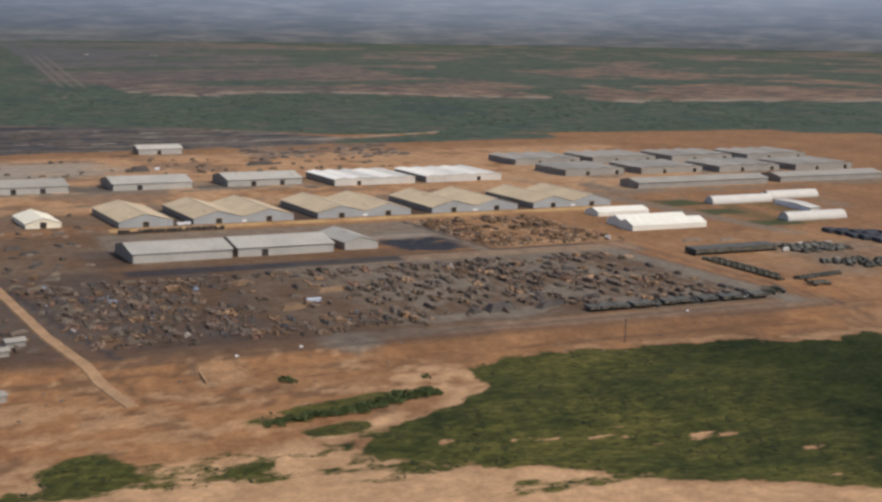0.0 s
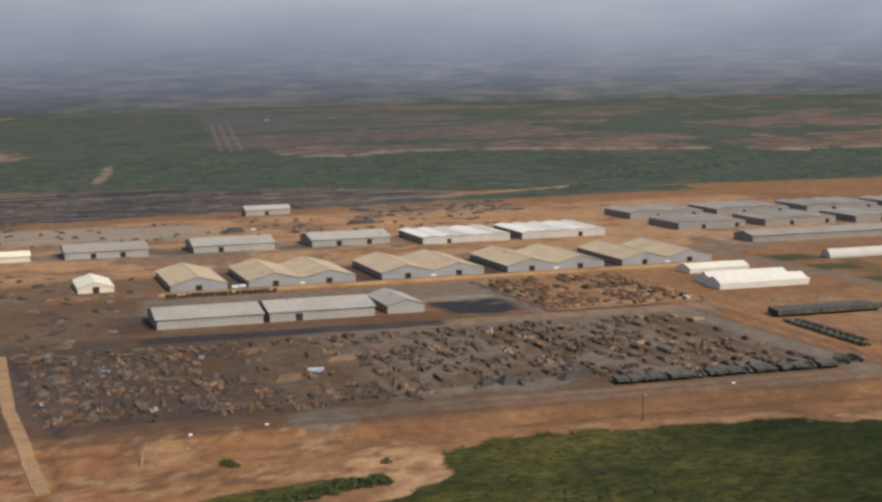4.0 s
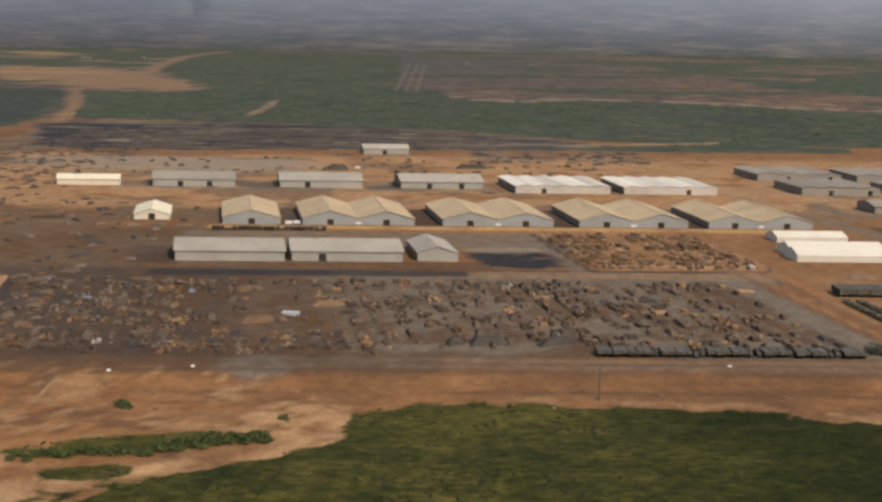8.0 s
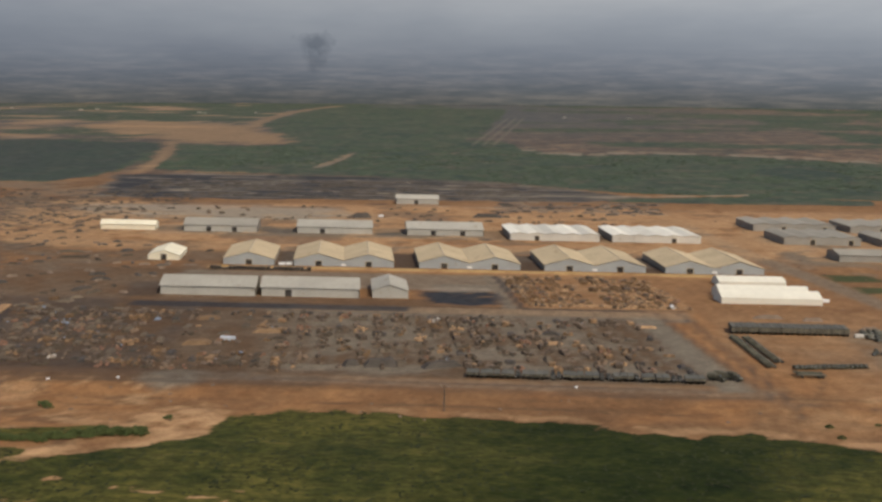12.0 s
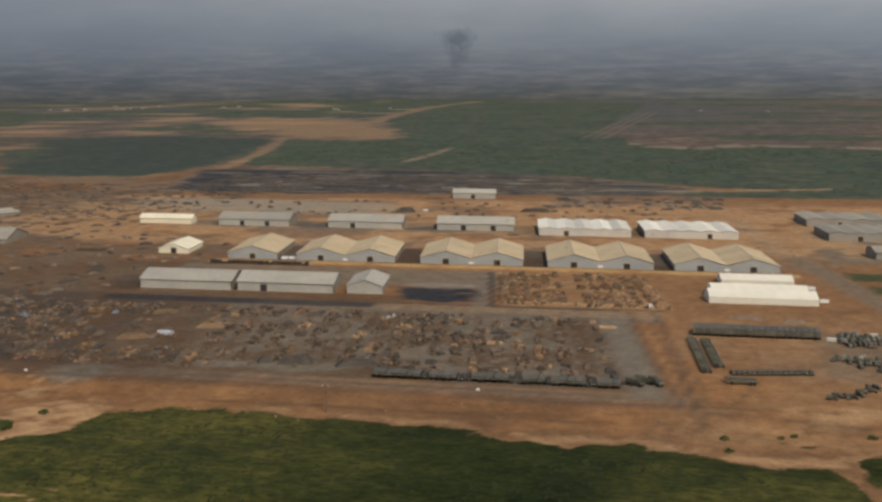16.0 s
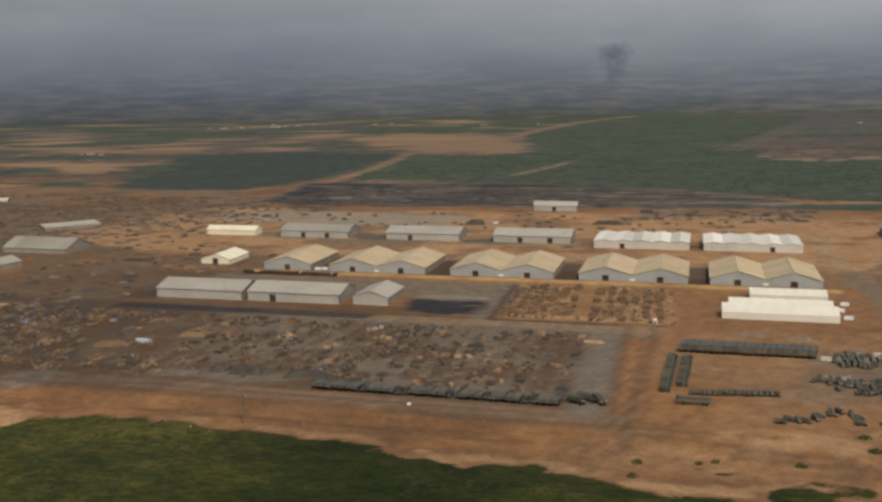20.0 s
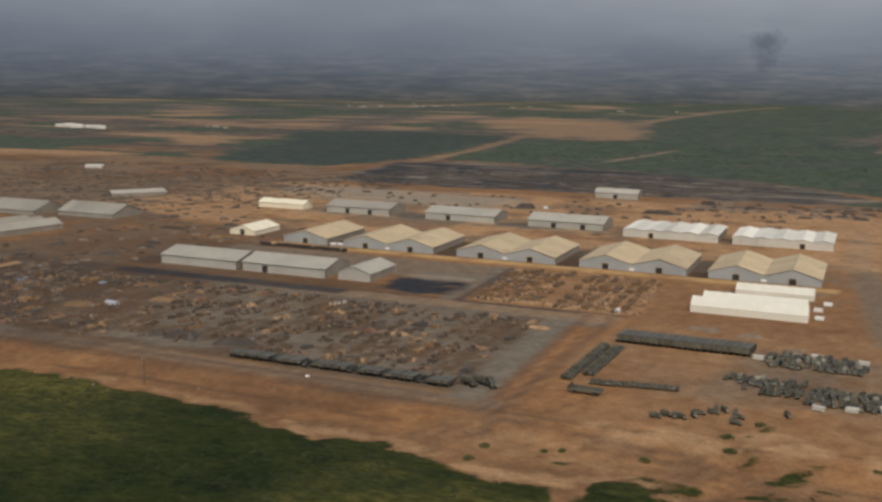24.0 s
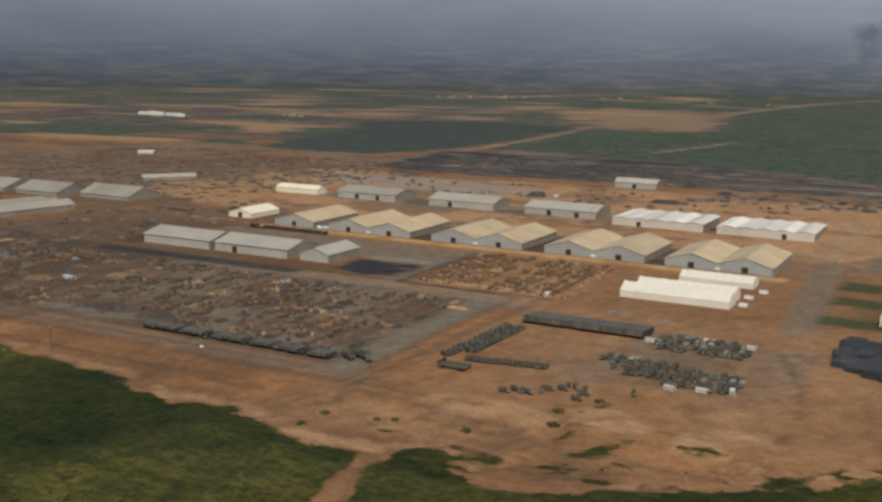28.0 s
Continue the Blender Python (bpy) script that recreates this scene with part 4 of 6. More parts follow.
# ---- buildings ----
def gabled_halls(x0, x1, y0, depth, bays, eave, rise, label, roof, walls, group, doors=True, vent=True, door_size=(3.2, 3.2), side=None, at=None, door_bays=None, board=False, skew=-0.15):
    """Sheet-metal halls side by side under one roof of ridges that run away from the front."""
    hall = thing("warehouse", label, "warehouse", group, at)
    every = doors
    put = lambda name, shape, *rest: part(name, shape.lean(y0, skew), *rest)
    w = (x1 - x0) / bays
    th = 0.3
    for k in range(bays):
        a, b = x0 + k * w, x0 + (k + 1) * w
        mid = (a + b) / 2
        doors = every and (door_bays is None or k in door_bays)
        front = Shape()
        top = lambda x: eave + rise * (1 - abs(x - mid) / (w / 2))
        dw, dh = door_size
        cuts = [a, mid - dw / 2, mid, mid + dw / 2, b] if doors else [a, mid, b]
        for p, q in zip(cuts, cuts[1:]):
            low = dh if doors and p >= mid - dw / 2 - 0.01 and q <= mid + dw / 2 + 0.01 else 0.0
            front.prism([(p, low), (q, low), (q, top(q)), (p, top(p))], "y", y0, y0 + th)
        put("front_wall", front, walls, hall)
        back = Shape().prism([(a, 0), (b, 0), (b, eave), (mid, eave + rise), (a, eave)], "y", y0 + depth - th, y0 + depth)
        put("back_wall", back, walls, hall)
        if doors:
            put("sliding_door", Shape().box(mid - dw / 2 - 0.2, y0 + 0.35, 0, mid + dw / 2 + 0.2, y0 + 0.47, dh + 0.2), DOOR_DARK, hall, "dark closed sliding door")
            put("door_frame", Shape().box(mid - dw / 2 - 0.25, y0 - 0.12, 0, mid - dw / 2, y0, dh + 0.25).box(mid + dw / 2, y0 - 0.12, 0, mid + dw / 2 + 0.25, y0, dh + 0.25).box(mid - dw / 2, y0 - 0.12, dh, mid + dw / 2, y0, dh + 0.25), RIDGE, hall)
        for s in (-1, 1):
            e = a - (0.4 if k == 0 else 0) if s < 0 else b + (0.4 if k == bays - 1 else 0)
            drop = rise / (w / 2)
            ez = eave - drop * ((a - e) if s < 0 else (e - b))
            slope = Shape().prism([(e, ez + 0.02), (mid, eave + rise + 0.02), (mid, eave + rise + 0.2), (e, ez + 0.2)][:: 1 if s < 0 else -1], "y", y0 - 0.4, y0 + depth + 0.4)
            put("roof_slope", slope, roof, hall)
        if vent:
            put("ridge_vent", Shape().prism([(mid - 0.5, eave + rise + 0.15), (mid + 0.5, eave + rise + 0.15), (mid + 0.3, eave + rise + 0.34), (mid - 0.3, eave + rise + 0.34)], "y", y0 + 0.5, y0 + depth - 0.5), RIDGE, hall)
    if board:
        for k in range(1, bays):
            put("notice_board", Shape().box(x0 + k * w - 1.3, y0 - 0.14, 0.4, x0 + k * w + 1.3, y0 - 0.02, 1.6), WHITE_PAINT, hall, "white painted board")
    for x in (x0, x1):
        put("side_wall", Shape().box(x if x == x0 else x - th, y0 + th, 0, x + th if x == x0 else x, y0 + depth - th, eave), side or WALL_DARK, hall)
    return hall


def long_shed(x0, x1, y0, depth, eave, rise, label, roof, walls, group, door_at=(), at=None, category="shed", panels=0, side=None, skew=-0.15):
    """A shed whose ridge runs along its front."""
    shed = thing("storage_shed", label, category, group, at)
    th, mid = 0.3, y0 + depth / 2
    put = lambda name, shape, *rest: part(name, shape.lean(y0, skew), *rest)
    cuts = [x0]
    for d in door_at:
        cuts += [d - 1.7, d + 1.7]
    cuts.append(x1)
    front = Shape()
    for n, (p, q) in enumerate(zip(cuts, cuts[1:])):
        front.box(p, y0, 3.3 if n % 2 else 0, q, y0 + th, eave)
    put("front_wall", front, walls, shed)
    for d in door_at:
        put("sliding_door", Shape().box(d - 1.9, y0 + 0.35, 0, d + 1.9, y0 + 0.45, 3.5), DOOR_DARK, shed, "dark closed sliding door")
    put("back_wall", Shape().box(x0, y0 + depth - th, 0, x1, y0 + depth, eave), walls, shed)
    for x in (x0, x1 - th):
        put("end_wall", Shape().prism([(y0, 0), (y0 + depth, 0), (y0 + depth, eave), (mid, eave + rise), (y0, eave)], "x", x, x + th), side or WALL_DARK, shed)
    n = max(1, panels)
    for s in (-1, 1):
        out = y0 - 0.5 if s < 0 else y0 + depth + 0.5
        ez = eave - 0.5 * rise / (depth / 2)
        for k in range(n):
            a, b = x0 - 0.4 + (x1 - x0 + 0.8) * k / n, x0 - 0.4 + (x1 - x0 + 0.8) * (k + 1) / n
            put("roof_slope", Shape().prism([(out, ez + 0.02), (mid, eave + rise + 0.02), (mid, eave + rise + 0.2), (out, ez + 0.2)][:: 1 if s < 0 else -1], "x", a, b), roof, shed)
    put("ridge_cap", Shape().box(x0, mid - 0.3, eave + rise + 0.12, x1, mid + 0.3, eave + rise + 0.32), roof, shed)
    return shed


def frame_tent(x0, x1, y0, depth, eave, rise, label, group, segments=8, at=None):
    """A long white frame tent with sagging roof cloth between its ribs."""
    tent = thing("storage_tent", label, "tent", group, at)
    mid, n = y0 + depth / 2, segments
    put = lambda name, shape, *rest: part(name, shape.lean(y0), *rest)
    for k in range(n):
        a, b = x0 + (x1 - x0) * k / n, x0 + (x1 - x0) * (k + 1) / n
        cloth = Shape()
        cols = [(a, 0.0), ((a + b) / 2, -0.22), (b, 0.0)]
        prof = [(y0, eave), (y0 + depth * 0.25, eave + rise * 0.56), (mid, eave + rise), (y0 + depth * 0.75, eave + rise * 0.56), (y0 + depth, eave)]
        vs = [(x, y, z + dz) for x, dz in cols for y, z in prof] + [(x, y, z + dz - 0.12) for x, dz in cols for y, z in prof]
        m = len(prof)
        fs = [(c * m + r, (c + 1) * m + r, (c + 1) * m + r + 1, c * m + r + 1) for c in range(2) for r in range(m - 1)]
        fs += [tuple(i + 3 * m for i in face[::-1]) for face in fs]
        cloth.add(vs, fs)
        put("roof_cloth", cloth, CREAM, tent)
    put("front_wall", Shape().box(x0, y0, 0, x1, y0 + 0.12, eave), CREAM, tent)
    put("back_wall", Shape().box(x0, y0 + depth - 0.12, 0, x1, y0 + depth, eave), CREAM, tent)
    for x in (x0, x1 - 0.12):
        put("end_wall", Shape().prism([(y0 + 0.12, 0), (y0 + depth - 0.12, 0), (y0 + depth - 0.12, eave), (mid, eave + rise), (y0 + 0.12, eave)], "x", x, x + 0.12), CREAM, tent)
    return tent


def round_hut(x0, x1, y, radius, label, group, at=None):
    """A half-round hut of pale corrugated sheet with flat ends."""
    hut = thing("half_round_hut", label, "hut", group, at)
    n, m = 12, 7
    arc = [(y - radius * math.cos(math.pi * i / n), 0.6 + radius * 0.85 * math.sin(math.pi * i / n)) for i in range(n + 1)]
    for k in range(m):
        a, b = x0 + (x1 - x0) * k / m, x0 + (x1 - x0) * (k + 1) / m - 0.05
        inner = [(y + (u - y) * 0.96, z - 0.1) for u, z in arc]
        part("shell", Shape().prism(arc + inner[::-1], "x", a, b), HUT_SHELL, hut)
    part("end_wall", Shape().prism([(u, z) for u, z in arc][::-1], "x", x0 + 0.3, x0 + 0.45), HUT_SHELL, hut)
    part("end_wall", Shape().prism([(u, z) for u, z in arc][::-1], "x", x1 - 0.45, x1 - 0.3), HUT_SHELL, hut)
    part("base", Shape().box(x0, y - radius, 0, x1, y + radius, 0.6), CONCRETE, hut)
    return hut


HALLS = "twin-gabled warehouses in a row"
gabled_halls(-125.5, -96.2, 1.5, 55, 1, 3.5, 3.8, "single tan-roofed sheet-metal warehouse with a grey front", ROOF_TAN, WALL_GREY, HALLS, door_size=(3.4, 2.9))
for a, b in ((-85, -28), (-13.6, 43.2), (56.6, 112.6), (123.4, 177.2)):
    gabled_halls(a, b, 1.5, 55, 2, 3.5, 3.8, "twin-gabled tan-roofed sheet-metal warehouse with grey front", ROOF_TAN, WALL_GREY, HALLS, board=True, door_size=(3.4, 2.9))
for a, b, bays in ((34.5, 93.0, (1,)), (101.5, 158.8, (3,))):
    gabled_halls(a, b, 130, 48, 5, 4.4, 1.0, "white-roofed five-bay warehouse beside an earth road", ROOF_WHITE, HUT_SHELL, "white-roofed warehouses", vent=False, door_size=(2.8, 3.0), door_bays=bays)
SHEDS = "grey sheds behind the earth road"
for a, b, roof, ds in ((-190.5, -139, ROOF_SILVER, (-173, -155)), (-111.5, -59.5, ROOF_GREY, (-94,)), (-36, 16, ROOF_GREY, (-18, 2))):
    long_shed(a, b, 146, 30, 4.4, 3.2, "long grey sheet-metal shed beside an earth road", roof, WALL_MID, SHEDS, ds)
long_shed(-250, -211, 148, 14, 3.6, 2.2, "small cream canvas-roofed shed beside the road", CREAM_OLD, CREAM_OLD, "", panels=5, side=CREAM_OLD)
FRONT = "low grey sheds before the warehouses"
long_shed(-131.5, -84, -98, 29, 4.4, 3.0, "long low shed with weathered grey roof", ROOF_GREY, WALL_MID, FRONT)
long_shed(-81.5, -33, -97, 29, 4.4, 3.0, "long low shed with weathered grey roof", ROOF_GREY, WALL_MID, FRONT, (-68,))
gabled_halls(-27, -9.5, -95, 32, 1, 3.8, 2.8, "small gabled shed with a pale grey front", ROOF_GREY, WALL_MID, FRONT, doors=False, vent=False)
gabled_halls(-173, -154.5, 13, 32, 1, 2.7, 3.0, "small cream canvas-covered gabled shed", CREAM_OLD, CREAM_OLD, "", vent=False, side=CREAM_OLD)
long_shed(-67, -31, 350, 16, 4.6, 2.6, "lone pale shed behind the yard", ROOF_GREY, WALL_MID, "", (-50,))
for x0, x1, y, deep, eave, rise in ((141.2, 189, -88.5, 13.6, 3.0, 2.9), (142.2, 186, -74.8, 13.6, 3.0, 3.0), (147, 181.5, -38, 13, 2.6, 2.2)):
    frame_tent(x0, x1, y, deep, eave, rise, "long cream-white storage tent with ribbed roof", "white storage tents")
HUTS = "half-round huts on a lawn"
for a, b, y in ((241, 286, -12), (291, 330, -2), (247, 289, -81)):
    round_hut(a, b, y, 5.0, "pale half-round sheet-metal hut on a lawn", HUTS)
long_shed(-4, 4, -18, 36, 2.6, 1.0, "covered pale corridor between the huts", HUT_SHELL, HUT_SHELL, "", at=pose(286, -42, 0, 0, 0, 0), panels=1, side=WHITE_PAINT, skew=0.0)
FARSHED = "grey shed blocks beyond the crossroads"
for a, b, y in ((205, 262, 205), (272, 330, 202), (342, 400, 196), (411, 470, 190), (213, 262, 134), (275, 328, 130), (340, 395, 124), (406, 460, 118)):
    gabled_halls(a, b, y, 40, 4, 4.6, 1.3, "dull zinc-roofed shed block with dark ends", ROOF_SILVER, WALL_DULL, FARSHED, vent=False, door_bays=(1, 3))
for a, b, y in ((231, 338, 60), (350, 442, 62)):
    long_shed(a, b, y, 20, 4.0, 2.2, "very long low zinc-roofed shed", ROOF_SILVER, WALL_DULL, FARSHED)
WESTSHED = "grey sheds by the western track"
for x0, x1, y in ((-432, -396, 18), (-386, -341, 20), (-332, -283, 32)):
    long_shed(x0, x1, y, 34, 2.8, 5.2, "grey ribbed-roof shed by the western track", ROOF_SILVER, WALL_DULL, WESTSHED, panels=6)
gabled_halls(-310, -273, -80, 57, 3, 3.4, 3.2, "grey three-span shed by the western track", ROOF_SILVER, WALL_DULL, WESTSHED, doors=False, vent=False, skew=0.0)
for off in (0, 12):
    long_shed(-22, 22, -4, 8, 2.6, 0.8, "long open pale-roofed lean-to shed", ROOF_GREY, WALL_DARK, "pale lean-to sheds", at=pose(-386 + off, 172 - off, 0, 0, 0, 62), skew=0.0)
long_shed(-9, 9, -4, 8, 2.2, 1.2, "small pale building among scrub", HUT_SHELL, HUT_SHELL, "", at=pose(-601, 354, 0, 0, 0, 20), skew=0.0, category="building")
FARM = "distant pale buildings on the plain"
for x, y, half, turn in ((-1296, 1030, 22, 28), (-1258, 1012, 12, 20), (-1232, 1024, 15, 14), (-1204, 1008, 9, 40), (-1320, 1056, 8, 45)):
    long_shed(-half, half, -7, 14, 3.2, 1.6, "distant pale building on the open plain", HUT_SHELL, HUT_SHELL, FARM, at=pose(x, y, 0, 0, 0, turn), skew=0.0, category="building")

# the raised track on the west side of the yard
causeway = Shape()
line = [(-193, -135), (-179, -222), (-159.5, -309)]
for (ax, ay), (bx, by) in zip(line, line[1:]):
    n = int(math.hypot(bx - ax, by - ay) / 6)
    side = Vector((by - ay, ax - bx, 0)).normalized()
    for k in range(n):
        p, q = Vector((ax, ay, 0)).lerp(Vector((bx, by, 0)), k / n), Vector((ax, ay, 0)).lerp(Vector((bx, by, 0)), (k + 0.985) / n)
        w = 2.0 + 0.12 * math.sin(k * 2.3)
        z0, z1 = ground_height(p.x, p.y) + 0.45, ground_height(q.x, q.y) + 0.45
        c = [(p - side * w, z0), (p + side * w, z0), (q + side * w, z1), (q - side * w, z1)]
        causeway.add([(v.x, v.y, z) for v, z in c] + [(v.x - (1 if i in (0, 3) else -1) * 0.8 * side.x, v.y - (1 if i in (0, 3) else -1) * 0.8 * side.y, z - 0.9) for i, (v, z) in enumerate(c)], [(0, 1, 2, 3), (0, 4, 5, 1), (1, 5, 6, 2), (2, 6, 7, 3), (3, 7, 4, 0)])
EARTH_PALE = surface("packed_pale_earth", (0.345, 0.212, 0.11), 0.95, 0.0, 0.8, 0.12, 0.3, (0.27, 0.165, 0.085), 0.55)
tagged(new("road", causeway.mesh("road", EARTH_PALE)), "raised pale earth track beside the storage yard", "road", kind="structure")
for x, y, turn in ((-190, -232, 12), (-196, -244, 12), (-199, -289, 30)):
    long_shed(-3.4, 3.4, -2.2, 4.4, 2.2, 0.7, "small zinc-roofed hut beside the raised track", ROOF_SILVER, WALL_DULL, "small huts by the raised track", at=pose(x, y, ground_height(x, y) - 0.1, 0, 0, turn), category="hut", skew=0.0)


# ---- vehicles ----
def wheel(parent, x, y, r, width):
    w = part("wheel", Shape().tube((x - width / 2, y, r), (x + width / 2, y, r), r, r, 10), RUBBER, parent)
    return w


def make_trailer(label, group, body=OLIVE, top=OLIVE_LIGHT, length=11.0, tall=3.3, door=None):
    """A box trailer 2.15 m wide, its doors towards -y."""
    tr = thing("cargo_trailer", label, "trailer", group)
    part("body", Shape().prism([(-1.05, 1.0), (1.05, 1.0), (1.07, 1.15), (1.07, tall), (0.98, tall + 0.12), (-0.98, tall + 0.12), (-1.07, tall), (-1.07, 1.15)], "y", 0.06, length), body, tr)
    part("roof", Shape().prism([(-1.03, tall + 0.124), (1.03, tall + 0.124), (0.85, tall + 0.2), (-0.85, tall + 0.2)], "y", 0.1, length - 0.05), top, tr)
    for s in (-1, 1):
        d = part("rear_door", Shape().box(min(0.03 * s, 1.0 * s), 0.0, 1.12, max(0.03 * s, 1.0 * s), 0.06, tall), door or top, tr)
        part("lock_bar", Shape().box(0.35 * s - 0.04, -0.05, 1.2, 0.35 * s + 0.04, 0.0, tall - 0.1), body, d)
        for y in (1.4, 2.6):
            wheel(tr, 0.78 * s, y, 0.5, 0.45)
        part("landing_leg", Shape().box(0.7 * s - 0.08, length * 0.76, 0, 0.7 * s + 0.08, length * 0.76 + 0.16, 1.0), body, tr)
    part("chassis", Shape().box(-0.4, 0.3, 0.75, 0.4, length - 0.4, 1.0), RUBBER, tr)
    return tr


def make_truck(label, group, cover=True, body=OLIVE, canvas=CANVAS_OLIVE):
    """A cargo truck 2.2 m wide and 6.4 m long, its nose towards -y."""
    tk = thing("cargo_truck", label, "truck", group)
    part("bonnet", Shape().prism([(0.0, 0.9), (1.5, 0.9), (1.5, 1.75), (0.15, 1.6), (0.0, 1.45)], "x", -0.62, 0.62), body, tk)
    cab = part("cab", Shape().prism([(1.5, 0.9), (2.9, 0.9), (2.9, 2.35), (1.85, 2.35), (1.5, 1.75)], "x", -0.95, 0.95), canvas, tk)
    part("windscreen", Shape().add([(-0.85, 1.52, 1.8), (0.85, 1.52, 1.8), (0.85, 1.82, 2.3), (-0.85, 1.82, 2.3), (-0.85, 1.46, 1.8), (0.85, 1.46, 1.8), (0.85, 1.76, 2.3), (-0.85, 1.76, 2.3)], [(4, 5, 6, 7), (3, 2, 1, 0), (0, 1, 5, 4), (1, 2, 6, 5), (2, 3, 7, 6), (3, 0, 4, 7)]), GLASS_DARK, cab)
    part("bumper", Shape().box(-1.0, -0.15, 0.7, 1.0, 0.0, 0.95), body, tk)
    part("cargo_bed", Shape().box(-1.1, 3.05, 1.0, 1.1, 6.4, 1.12).box(-1.1, 3.05, 1.12, -1.02, 6.4, 1.75).box(1.02, 3.05, 1.12, 1.1, 6.4, 1.75).box(-1.02, 3.05, 1.12, 1.02, 3.13, 1.75).box(-1.02, 6.32, 1.12, 1.02, 6.4, 1.75), body, tk)
    if cover:
        part("canvas_cover", Shape().prism([(-1.08, 1.76), (1.08, 1.76), (1.05, 2.5), (0.7, 2.85), (-0.7, 2.85), (-1.05, 2.5)], "y", 3.1, 6.36), canvas, tk)
    part("chassis", Shape().box(-0.4, 0.1, 0.6, 0.4, 6.3, 0.9), RUBBER, tk)
    for s in (-1, 1):
        part("mudguard", Shape().box(min(0.62 * s, 1.0 * s), 0.2, 1.05, max(0.62 * s, 1.0 * s), 1.35, 1.2), body, tk)
        part("headlamp", Shape().tube((0.72 * s, 0.2, 1.35), (0.72 * s, 0.02, 1.35), 0.13, 0.13, 8), WHITE_PAINT, tk)
        for y in (0.75, 4.1, 5.3):
            wheel(tk, 0.82 * s, y, 0.5, 0.34)
    return tk


def make_flatbed(label, group):
    fb = thing("flatbed_trailer", label, "trailer", group)
    part("deck", Shape().box(-1.2, 0, 1.0, 1.2, 10.5, 1.2), OLIVE_LIGHT, fb, "pale weathered deck")
    part("headboard", Shape().box(-1.2, 10.4, 1.2, 1.2, 10.5, 2.2), OLIVE, fb)
    for s in (-1, 1):
        part("side_rail", Shape().box(min(1.12 * s, 1.2 * s), 0, 1.2, max(1.12 * s, 1.2 * s), 10.4, 1.35), OLIVE, fb)
        for y in (1.2, 2.4, 8.6):
            wheel(fb, 0.9 * s, y, 0.48, 0.4)
    return fb


def place_all(first, poses, size=1.0):
    """Sets the first of a kind at the first pose and copies of it at the others."""
    first.matrix_basis = poses[0] @ Matrix.Scale(size, 4)
    for m in poses[1:]:
        copy_thing(first, m)


rnd = random.Random(11)
jit = lambda a: rnd.uniform(-a, a)
TRAILER_ROW = "box trailers parked in a row"
place_all(make_trailer("dark olive box trailer parked in a tight row", TRAILER_ROW, OLIVE_BLACK, DRAB, 10.0, 3.0, OLIVE_LIGHT), [pose(136.2 + 2.33 * k, -161.5 + jit(0.3), 0, 0, 0, jit(0.6)) for k in range(21)], 1.02)
YARD_TRUCKS = "trucks parked round the vehicle park"
side_poses = [pose(x + 0.25 * k, -171 - 2.15 * k + jit(0.2), 0, 0, 0, 90 + jit(3)) for x in (136.6, 141.8) for k in range(25) if not (x > 141 and k > 20)]
place_all(make_truck("olive cargo truck with canvas cover, parked side by side", YARD_TRUCKS), side_poses[::2], 0.6)
place_all(make_truck("faded olive open truck parked side by side", YARD_TRUCKS, False, OLIVE_BLACK, OLIVE_LIGHT), side_poses[1::2], 0.6)
place_all(make_truck("olive open-bed cargo truck with canvas cab roof", YARD_TRUCKS, cover=False), [pose(150.0 + 1.75 * k, -225.5 + 0.35 * k + jit(0.4), 0, 0, 0, 14 + jit(3)) for k in range(16)], 0.66)
place_all(make_flatbed("long low flatbed trailer with pale deck", "flatbed trailers"), [pose(157.0, -233.5, 0, 0, 0, 88), pose(157.5, -236.8, 0, 0, 0, 90)])
OLD = "trucks and trailers crowded in the east park"
east_rows = [(191, 222, -156.5, 1.75, 0), (190, 224, -161.5, 1.75, 4), (191, 225, -167, 1.75, 4), (194, 226, -171.5, 1.8, 4), (185, 212, -197, 1.8, -8), (189, 236, -202, 1.75, 6), (194, 238, -206.5, 1.75, 6), (200, 238, -211, 1.8, 4), (215, 238, -216, 1.9, 2)]
east = [(pose(a + s * k + jit(0.4), y + jit(1.2), 0, 0, 0, turn + jit(16)), rnd.random()) for a, b, y, s, turn in east_rows for k in range(int((b - a) / s)) if rnd.random() < 0.88]
place_all(make_truck("worn olive cargo truck in a crowded vehicle park", OLD, True, OLIVE, CANVAS_OLIVE), [m for m, r in east if r < 0.42], 0.66)
place_all(make_truck("worn olive open truck in a crowded vehicle park", OLD, False, OLIVE_LIGHT, OLIVE), [m for m, r in east if 0.42 <= r < 0.9], 0.66)
place_all(make_truck("sun-bleached khaki truck in a crowded vehicle park", OLD, True, OLIVE_LIGHT, KHAKI), [m for m, r in east if r >= 0.9], 0.66)
LOOSE = "trucks left out on bare earth"
place_all(make_truck("dusty olive truck standing alone on bare earth", LOOSE, True, OLIVE_LIGHT, CANVAS_OLIVE), [pose(x, y, 0, 0, 0, r) for x, y, r in (
    (181.5, -252, 80), (185, -251, 20), (188, -250, 60), (191.5, -242, 100), (193, -238, 10), (196.5, -237, 40), (203.4, -248, 75), (202.5, -241, 95), (213.7, -234, 30), (183.5, -249, 70), (190, -247, 30), (195, -240, 80), (199, -239, 10))], 0.58)
SOUTH = "dark trailers along the perimeter road"
place_all(make_trailer("dark olive trailer backed against the yard edge", SOUTH, OLIVE_BLACK, DRAB, 5.6, 1.8, OLIVE_LIGHT), [pose(29 + 2.5 * k + jit(0.25), -251.5 + jit(0.5), 0, 0, 0, jit(3)) for k in range(34) if k not in (7, 12, 13, 19, 20, 24, 29, 30)], 1.1)
